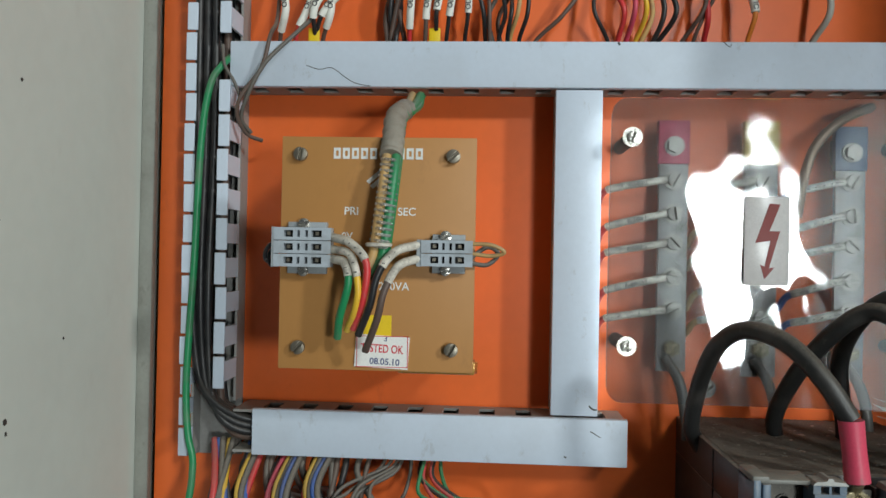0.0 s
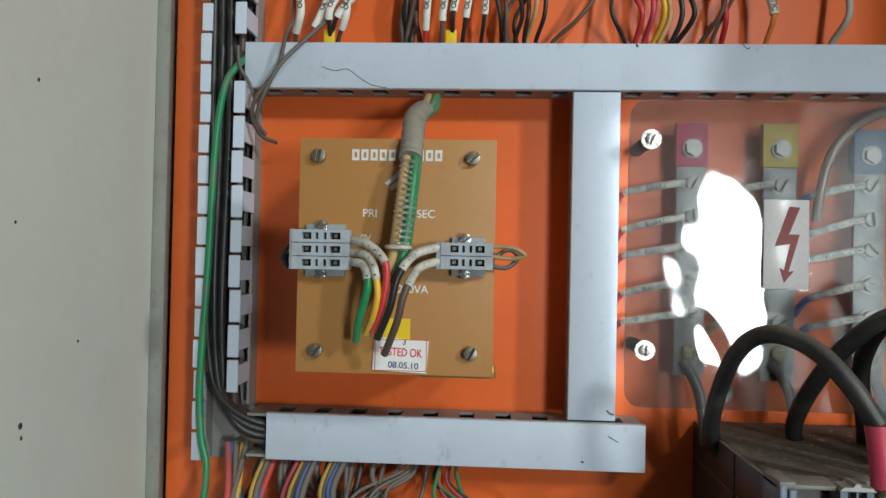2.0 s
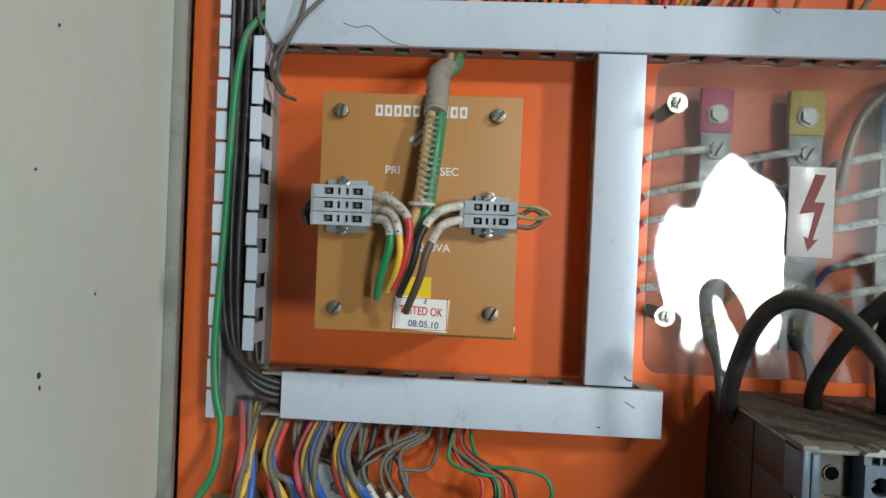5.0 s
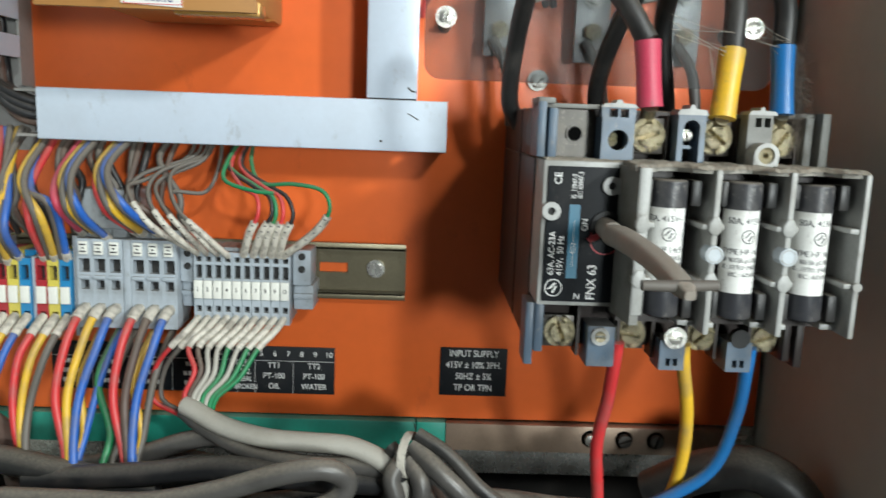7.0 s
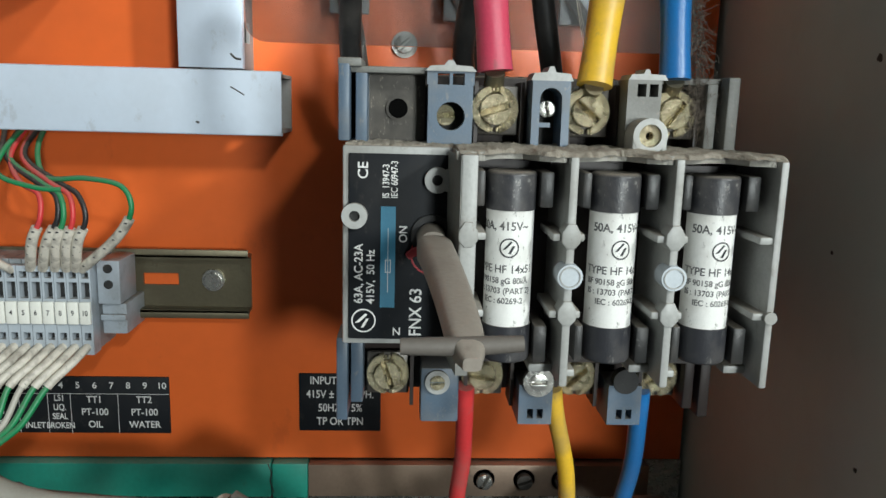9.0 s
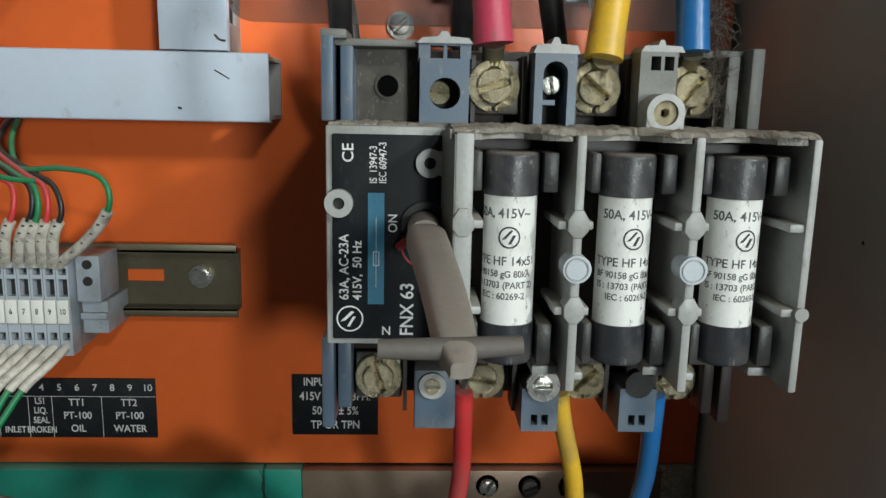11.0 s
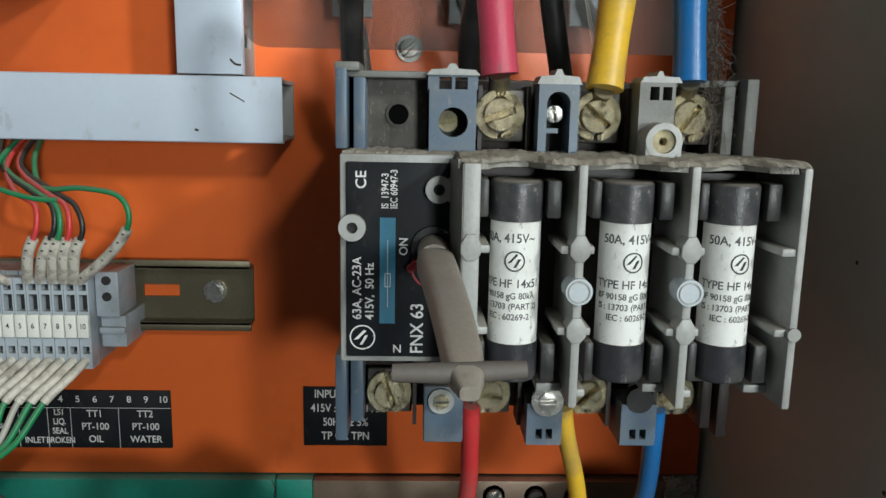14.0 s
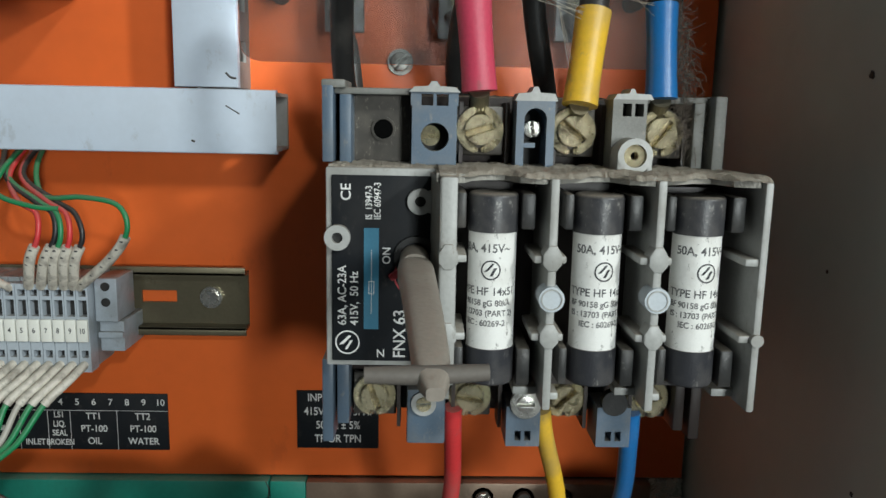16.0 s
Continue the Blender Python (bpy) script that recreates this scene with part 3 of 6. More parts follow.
def panel_terminal(x0, x1, z0, rows, dark_side, label):
    """A stack of clamp terminals on the transformer board."""
    h = 0.0068
    t = thing("terminal_block", ((x0 + x1) / 2, 0.4465, z0), label, "terminal block", group="transformer terminals")
    part("carrier", B(x0 + 0.005, x1 - 0.004, 0.4425, 0.4465, z0 - 0.0035, z0 + rows * h + 0.003, 0.0005), GREYDK, t)
    for i in range(rows):
        z = z0 + i * h
        w = x1 - x0
        holes = [(x0 + w * a, x0 + w * b, z + 0.0018, z + 0.0052) for a, b in ((0.18, 0.34), (0.41, 0.46), (0.55, 0.60), (0.66, 0.84))]
        m = part("module", holed(bmesh.new(), x0, x1, z + 0.0002, z + h - 0.0002, 0.4335, 0.440, holes), GREYBLK, t, smooth=False)
        part("core", B(x0 + 0.0004, x1 - 0.0004, 0.4378, 0.4425, z + 0.0004, z + h - 0.0004), BLACKIN, m)
        b = bmesh.new()
        for a in (0.22, 0.72):
            box(b, x0 + w * a, x0 + w * a + 0.0018, 0.4352, 0.4378, z + 0.0028, z + 0.0045)
        part("clamp", b, DULL, m)
    part("end_plate", B(x0 - 0.0022 if dark_side else x0 - 0.0012, x0, 0.434, 0.4425, z0, z0 + rows * h), GREYDK, t)
    slot_screw("screw", t, ((x0 + x1) / 2 - 0.001, z0 + rows * h + 0.0018), 0.4400, 0.0030, STEEL, 25)
    slot_screw("screw", t, ((x0 + x1) / 2 - 0.001, z0 - 0.0022), 0.4400, 0.0026, STEEL, 5)
    return t


panel_terminal(-0.0830, -0.0535, 1.5105, 3, False, "grey three-way clamp terminal block on the tan board")
panel_terminal(-0.0075, 0.0185, 1.5120, 2, True, "grey two-way clamp terminal block on the tan board")


# ---- loose wires ----
def wire(label, colour, pts, r=0.0014, sleeve=None, sleeve_first=False, group="loose wires", category="wire", sleeve_r=1.35, sleeve_mat=None, print_text=None):
    """A wire along pts; sleeve: how many of its end points carry a printed marker sleeve."""
    w = thing("wire" if category == "wire" else category.replace(" ", "_"), pts[-1] if pts[-1][2] < pts[0][2] else pts[0], label, category, group)
    m = W[colour] if isinstance(colour, str) else colour
    part("insulation", sweep(bmesh.new(), pts, r), m, w)
    if sleeve:
        path = spline(pts, 7)
        k = max(2, int(len(path) * sleeve))
        seg = path[:k] if sleeve_first else path[-k:]
        part("marker_sleeve", sweep(bmesh.new(), seg, r * sleeve_r, 10, curved=False), sleeve_mat or SLEEVE, w, "dusty off-white printed marker sleeve")
        if print_text:
            # the marks cannot be read: short dark bars along the sleeve
            b = bmesh.new()
            for j in range(1, len(seg) - 1):
                if j % 2:
                    p = seg[j]
                    box(b, p.x - 0.0007, p.x + 0.0006, p.y - r * sleeve_r - 0.00005, p.y - r * sleeve_r * 0.80, p.z - 0.0004, p.z + 0.0003)
            if b.verts:
                part("print", b, INKK, w)
            else:
                b.free()
    return w


# wires on the transformer board
wire("green wire with off-white sleeve from the grey terminal", "green", [(-0.053, 0.436, 1.515), (-0.045, 0.428, 1.513), (-0.0425, 0.425, 1.503), (-0.047, 0.428, 1.486), (-0.049, 0.433, 1.475)], 0.0020, 0.45, True, sleeve_r=1.18, print_text="x")
wire("yellow wire with off-white sleeve from the grey terminal", "yellow", [(-0.053, 0.436, 1.520), (-0.042, 0.427, 1.517), (-0.0375, 0.424, 1.502), (-0.039, 0.426, 1.490), (-0.044, 0.432, 1.479)], 0.0018, 0.45, True, sleeve_r=1.18, print_text="x")
wire("dark red wire with off-white sleeve from the grey terminal", W["red"], [(-0.053, 0.436, 1.526), (-0.042, 0.427, 1.523), (-0.0335, 0.424, 1.513), (-0.035, 0.425, 1.495), (-0.041, 0.431, 1.480)], 0.0019, 0.50, True, sleeve_r=1.18, print_text="x")
wire("black wire with off-white sleeve from the grey terminal", "black", [(-0.009, 0.436, 1.523), (-0.020, 0.427, 1.519), (-0.0275, 0.423, 1.508), (-0.0315, 0.424, 1.492), (-0.038, 0.431, 1.477)], 0.0019, 0.48, True, sleeve_r=1.18, print_text="x")
wire("brown-black wire with off-white sleeve from the grey terminal", "brown", [(-0.009, 0.436, 1.516), (-0.018, 0.427, 1.512), (-0.0240, 0.421, 1.500), (-0.0275, 0.423, 1.486), (-0.0345, 0.432, 1.469)], 0.0019, 0.48, True, sleeve_r=1.18, print_text="x")
wire("orange-brown wire loop beside the grey terminal", "sand", [(0.0175, 0.440, 1.524), (0.028, 0.438, 1.5235), (0.0345, 0.439, 1.520), (0.028, 0.441, 1.518), (0.0175, 0.442, 1.519)], 0.0011)
wire("grey wire loop beside the grey terminal", "grey", [(0.0175, 0.442, 1.517), (0.026, 0.444, 1.5225), (0.0315, 0.445, 1.519), (0.026, 0.444, 1.5135), (0.0175, 0.443, 1.514)], 0.0012)
wire("black wire loop beside the grey terminal", "black", [(-0.083, 0.441, 1.525), (-0.0885, 0.441, 1.5195), (-0.0895, 0.443, 1.514), (-0.083, 0.443, 1.511)], 0.0011)
wire("short black wire tail beside the grey terminal", "black", [(-0.083, 0.442, 1.521), (-0.0875, 0.442, 1.517), (-0.0868, 0.443, 1.511), (-0.083, 0.443, 1.5125)], 0.0010)


def harness():
    h = thing("wire_harness", (-0.029, 0.43, 1.515), "yellow and green wires in clear spiral wrap with cloth tape", "wire harness")
    path = [(-0.020, 0.520, 1.6165), (-0.021, 0.500, 1.606), (-0.024, 0.458, 1.591), (-0.0240, 0.437, 1.565), (-0.0265, 0.431, 1.535), (-0.0290, 0.430, 1.517), (-0.034, 0.430, 1.505)]
    for name, dx, dy in (("sand", -0.0024, 0.0), ("green", 0.0024, 0.0), ("yellow", -0.0010, 0.0034), ("green", 0.0030, 0.0032)):
        part("strand", sweep(bmesh.new(), [(x + dx, y + dy, z) for x, y, z in path], 0.0026), W[name], h)
    part("strand", sweep(bmesh.new(), [(-0.0165, 0.52, 1.617), (-0.0160, 0.505, 1.607), (-0.0185, 0.48, 1.598)], 0.0017), W["green"], h)
    tape = [(-0.0225, 0.486, 1.6015), (-0.0245, 0.459, 1.5915), (-0.0240, 0.445, 1.578), (-0.0243, 0.4385, 1.568)]
    part("cloth_tape", sweep(bmesh.new(), tape, lambda t: 0.0058 + 0.0005 * math.sin(t * 47), 14), GREYTAPE, h, "dusty grey cloth tape")
    mid = spline([(-0.0243, 0.4385, 1.568), (-0.0255, 0.433, 1.545), (-0.0280, 0.4305, 1.521)], 40)
    pts = []
    for i, p in enumerate(mid):
        a = i * 1.25
        pts.append(p + 0.0050 * Vector((math.cos(a), math.sin(a), 0)))
    part("spiral_wrap", sweep(bmesh.new(), pts, 0.0008, 8, curved=False), SPIRAL, h, "clear plastic spiral wrap")
    part("tie", sweep(bmesh.new(), [(-0.0285 + 0.0058 * math.cos(a), 0.4305 + 0.0058 * math.sin(a), 1.5225) for a in [i * 0.449 for i in range(15)]], 0.0011, 6, 3), SLEEVE, h)
    return h


harness()

# wires in and round the open duct; extra black ones fill in its shade
for k in range(11):
    dx, dy = (k % 4) * 0.0050 - 0.0078, (k // 4) * 0.0058
    wire("dusty black wire inside the slotted duct, also filling in its shade", ("black", "black", "brown", "black", "black", "black", "black", "brown", "black", "black", "black")[k], [(-0.150 + dx, 0.531 - dy, 1.72), (-0.1495 + dx * 1.1, 0.533 - dy, 1.60), (-0.150 + dx, 0.529 - dy, 1.50), (-0.149 + dx * 0.8, 0.532 - dy, 1.447), (-0.141 + dx * 0.5, 0.527 - dy, 1.421 - dx * 0.8), (-0.126, 0.524 - dy * 0.6, 1.409 - dx * 0.8), (-0.10, 0.526, 1.406 - dx * 0.5)], 0.0026, category="wire")
wire("long green earth wire hanging out of the slotted duct", "green", [(-0.137, 0.520, 1.640), (-0.139, 0.511, 1.633), (-0.146, 0.509, 1.620), (-0.151, 0.509, 1.585), (-0.154, 0.510, 1.515), (-0.1565, 0.509, 1.456), (-0.157, 0.509, 1.428), (-0.1545, 0.507, 1.405), (-0.150, 0.504, 1.388), (-0.153, 0.50, 1.360), (-0.169, 0.495, 1.333), (-0.185, 0.49, 1.297), (-0.188, 0.485, 1.257), (-0.185, 0.48, 1.22), (-0.16, 0.47, 1.19)], 0.0022)
wire("thin brown wire crossing over the duct cover", "brown", [(-0.111, 0.535, 1.70), (-0.108, 0.520, 1.665), (-0.109, 0.508, 1.650), (-0.113, 0.505, 1.630), (-0.125, 0.504, 1.612), (-0.1285, 0.508, 1.601), (-0.125, 0.517, 1.591), (-0.1175, 0.524, 1.588)], 0.0013)
wire("thin grey-brown wire crossing over the duct cover", "grey", [(-0.075, 0.535, 1.682), (-0.090, 0.515, 1.658), (-0.104, 0.507, 1.641), (-0.112, 0.5035, 1.630), (-0.120, 0.504, 1.615), (-0.1265, 0.510, 1.600), (-0.123, 0.518, 1.592)], 0.0013)
wire("thin grey wire over the end of the duct cover", "grey", [(-0.139, 0.51, 1.645), (-0.137, 0.508, 1.632), (-0.131, 0.508, 1.622), (-0.128, 0.512, 1.612)], 0.0010)

# ---- DIN rail and terminals ----
def rail():
    r = thing("din_rail", (-0.037, 0.546, 1.301), "brown passivated steel top-hat rail screwed to the plate", "mounting rail")
    bm = bmesh.new()
    holed(bm, -0.166, 0.0895, 1.3055, 1.3315, 0.5445, 0.546, [(0.036, 0.0535, 1.3165, 1.3225)])
    part("web", bm, RAIL, r, smooth=False)
    for z0, z1, f0, f1 in ((1.3315, 1.3330, 1.3315, 1.3360), (1.3040, 1.3055, 1.3010, 1.3055)):
        bm = B(-0.166, 0.0895, 0.5375, 0.546, z0, z1)
        box(bm, -0.166, 0.0895, 0.5375, 0.539, f0, f1, 0.0004)
        part("flange", bm, RAIL, r)
    s = bmesh.new()
    cyl(s, (0.071, 0.5405, 1.3195), (0.071, 0.5425, 1.3195), 0.0038, 24, 0.0042)
    cyl(s, (0.071, 0.5425, 1.3195), (0.071, 0.5445, 1.3195), 0.0055, 28)
    part("screw", s, STEEL, r)
    return r


rail()


def small_terminal(x):
    w = 0.0053
    t = thing("terminal_block", (x + w / 2, 0.5375, 1.2905), "narrow grey feed-through terminal with white marker on the rail", "terminal block", group="narrow rail terminals")
    holes = [(x + 0.0012, x + w - 0.0008, 1.3268, 1.3298), (x + 0.0010, x + w - 0.0006, 1.3172, 1.3250), (x + 0.0012, x + w - 0.0010, 1.2975, 1.3010)]
    part("housing", holed(bmesh.new(), x + 0.0001, x + w, 1.2905, 1.3325, 0.511, 0.519, holes), GREYBLK, t, smooth=False)
    part("core", B(x + 0.0002, x + w - 0.0001, 0.5165, 0.5375, 1.2915, 1.3345), GREYDK, t)
    part("contact", B(x + 0.0008, x + w - 0.0006, 0.5150, 0.5166, 1.2965, 1.3305), BLACKIN, t)
    m = part("marker", B(x + 0.0003, x + w - 0.0002, 0.5092, 0.511, 1.3055, 1.3160, 0.0003), WHITE, t)
    return t, m, w


for i in range(10):
    t, m, w = small_terminal(-0.0312 + i * 0.0055)
    words(m, "print", str(i + 1), -0.0312 + i * 0.0055 + 0.0027, 1.3108, 0.5091, 0.0034, INKK, align="CENTER", squash=0.8)


def wide_terminal(x):
    w = 0.0086
    t = thing("terminal_block", (x + w / 2, 0.5375, 1.286), "wide grey feed-through terminal with dusty marker on the rail", "terminal block", group="wide rail terminals")
    holes = [(x + 0.0012, x + w - 0.0012, 1.3185, 1.3265), (x + 0.0020, x + w - 0.0018, 1.3085, 1.3140), (x + 0.0020, x + w - 0.0020, 1.2950, 1.3005)]
    part("housing", holed(bmesh.new(), x, x + w, 1.2860, 1.3380, 0.511, 0.521, holes), GREYBLK, t, smooth=False)
    part("core", B(x + 0.0003, x + w - 0.0003, 0.519, 0.5375, 1.2865, 1.3430), GREYDK, t)
    part("contact", B(x + 0.0010, x + w - 0.0010, 0.5165, 0.5192, 1.2945, 1.3268), BLACKIN, t)
    part("marker", B(x + 0.0018, x + w - 0.0018, 0.5092, 0.511, 1.3290, 1.3365, 0.0003), WHITE, t)
    b = bmesh.new()
    for j in range(3):
        box(b, x + 0.0026 + 0.0011 * (j % 2), x + 0.0050 + 0.0011 * ((j + 1) % 2), 0.50905, 0.5092, 1.3304 + j * 0.0020, 1.3312 + j * 0.0020)
    part("print", b, INKK, t)
    part("step", B(x + 0.0008, x + w - 0.0008, 0.5092, 0.511, 1.3150, 1.3170, 0.0003), GREYBLK, t)
    return t


for x in (-0.0975, -0.0888, -0.0801, -0.0668, -0.0581, -0.0494):
    wide_terminal(x)


def coloured_terminal(x, material, name):
    w = 0.0066
    t = thing("terminal_block", (x + w / 2, 0.5375, 1.284), name + " phase terminal with white marker on the rail", "terminal block", group="coloured rail terminals")
    holes = [(x + 0.0012, x + w - 0.0010, 1.3130, 1.3215), (x + 0.0015, x + w - 0.0015, 1.2895, 1.2945)]
    part("housing", holed(bmesh.new(), x, x + w - 0.0002, 1.2840, 1.3255, 0.511, 0.520, holes), material, t, smooth=False)
    part("core", B(x + 0.0002, x + w - 0.0004, 0.518, 0.5375, 1.2850, 1.3290), material, t)
    part("contact", B(x + 0.0008, x + w - 0.0008, 0.5165, 0.5182, 1.289, 1.3220), BLACKIN, t)
    part("marker", B(x + 0.0006, x + w - 0.0008, 0.5092, 0.511, 1.2995, 1.3095, 0.0003), WHITE, t)
    return t


for x, m, n in ((-0.1440, REDBLK, "red"), (-0.1372, YELBLK, "yellow"), (-0.1304, BLUBLK, "blue"), (-0.1212, REDBLK, "red"), (-0.1144, YELBLK, "yellow"), (-0.1076, BLUBLK, "blue")):
    coloured_terminal(x, m, n)
single("separator_plate", B(-0.1237, -0.1214, 0.512, 0.5375, 1.282, 1.3265, 0.0004), GREYBLK, "grey separator plate between coloured terminals", "separator")
single("separator_plate", B(-0.1005, -0.0978, 0.513, 0.5375, 1.280, 1.339, 0.0004), GREYDK, "grey separator plate beside wide terminals", "separator")
single("separator_plate", B(-0.0712, -0.0670, 0.511, 0.5375, 1.287, 1.338, 0.0004), GREYBLK, "grey spacer plate between wide terminals", "separator")


def end_clamp(x0, x1, label):
    c = thing("end_clamp", ((x0 + x1) / 2, 0.5375, 1.298), label, "end clamp", group="rail end clamps")
    part("body", B(x0, x1, 0.516, 0.5375, 1.3135, 1.3345, 0.0008), GREYBLK, c)
    part("foot", B(x0, x1 + 0.001, 0.520, 0.545, 1.298, 1.3130, 0.0008), GREYBLK, c)
    part("rib", B(x0, x1 + 0.001, 0.518, 0.520, 1.3050, 1.3080, 0.0004), GREYBLK, c)
    for z in (1.3305, 1.3230):
        bm = cyl(bmesh.new(), ((x0 + x1) / 2, 0.5155, z), ((x0 + x1) / 2, 0.517, z), 0.0021, 18)
        part("screw", bm, BLACKIN, c)
    return c


end_clamp(0.0245, 0.0350, "grey plastic end clamp on the rail")
end_clamp(-0.0405, -0.0318, "grey plastic end clamp between terminal groups")
end_clamp(-0.1530, -0.1446, "dusty grey end clamp at the coloured terminals")


def bracket():
    b = thing("relay_module", (-0.085, 0.546, 1.344), "dusty grey plastic module behind the coloured wires", "module")
    part("body", B(-0.098, -0.066, 0.515, 0.546, 1.343, 1.366, 0.0015), GREYDK, b)
    slot_screw("screw", b, (-0.079, 1.353), 0.512, 0.0040, STEEL, 50)
    return b


bracket()


# ---- engraved tags ----
def tag(x0, x1, z0, z1, label):
    t = thing("label_plate", ((x0 + x1) / 2, 0.546, z0), label, "label plate", group="engraved label plates")
    return t, part("plate", B(x0, x1, 0.5448, 0.546, z0, z1, 0.0002), LABELBLK, t)


t, p = tag(0.1130, 0.1555, 1.2385, 1.2700, "black engraved plate with white input supply text")
for i, s in enumerate(("INPUT SUPPLY", "415V ± 10% 3PH.", "50HZ ± 5%", "TP OR TPN")):
    words(p, "print", s, 0.1343, 1.2662 - i * 0.0075, 0.5447, 0.0060, INKW, align="CENTER", squash=0.82)
t, p = tag(-0.1310, 0.0462, 1.2365, 1.2672, "long black engraved terminal plate with white text")
bm = bmesh.new()
for x in (0.0200, -0.0040, -0.0155, -0.0300, -0.0560, -0.0820, -0.1060):
    box(bm, x - 0.0001, x + 0.0001, 0.5446, 0.5448, 1.2365, 1.2580)
box(bm, -0.1310, 0.0462, 0.5446, 0.5448, 1.2579, 1.2581)
part("print", bm, INKW, p)
for i in range(10):
    words(p, "print", str(10 - i), 0.0425 - i * 0.0085, 1.2625, 0.5447, 0.0048, INKW, align="CENTER")
for x, lines in ((0.0332, ("TT2", "PT-100", "WATER")), (0.0080, ("TT1", "PT-100", "OIL"))):
    for i, s in enumerate(lines):
        words(p, "print", s, x, 1.2548 - i * 0.0068, 0.5447, 0.0052, INKW, align="CENTER", squash=0.9)
for i, s in enumerate(("LS1", "LIQ.", "SEAL", "BROKEN")):
    words(p, "print", s, -0.0097, 1.2555 - i * 0.0050, 0.5447, 0.0046, INKW, align="CENTER", squash=0.8)
words(p, "print", "INLET", -0.0225, 1.2405, 0.5447, 0.0046, INKW, align="CENTER", squash=0.85)
bm = bmesh.new()
for x in (-0.043, -0.069, -0.094, -0.119):
    for i, wd in enumerate((0.0045, 0.006, 0.0055)):
        for q in range(4):
            a = x - wd + q * wd / 2
            box(bm, a, a + wd * 0.36, 0.5446, 0.5448, 1.2530 - i * 0.0062, 1.2558 - i * 0.0062)
part("print", bm, INKW, p)


# ---- earth bars below the plate ----
e = thing("earth_bar", (0.2, 0.549, 1.204), "brown copper earth bar with bolts under the plate", "earth bar")
part("bar", B(0.118, 0.3, 0.540, 0.549, 1.2035, 1.2215, 0.0005), COPPER, e)
for x, k in ((0.211, 60), (0.2325, 20), (0.253, 75)):
    slot_screw("bolt", e, (x, 1.2135), 0.536, 0.0042, STEEL if x < 0.22 else IRON, k, 0.004, 0.0058)
g = thing("sleeved_bar", (-0.04, 0.549, 1.2025), "dusty green sleeved earth bar under the plate", "earth bar")
part("sleeve", B(-0.19, 0.0985, 0.5405, 0.549, 1.2025, 1.2217, 0.001), GREENBAR, g)
part("sleeve", B(0.0990, 0.1178, 0.5402, 0.549, 1.2022, 1.2219, 0.001), GREENBAR, g)
part("seam", sweep(bmesh.new(), [(0.0970, 0.5402, 1.2217), (0.0988, 0.5400, 1.2170), (0.0982, 0.5400, 1.2120), (0.1000, 0.5400, 1.2060)], 0.0003, 5, 4), IRON, g)


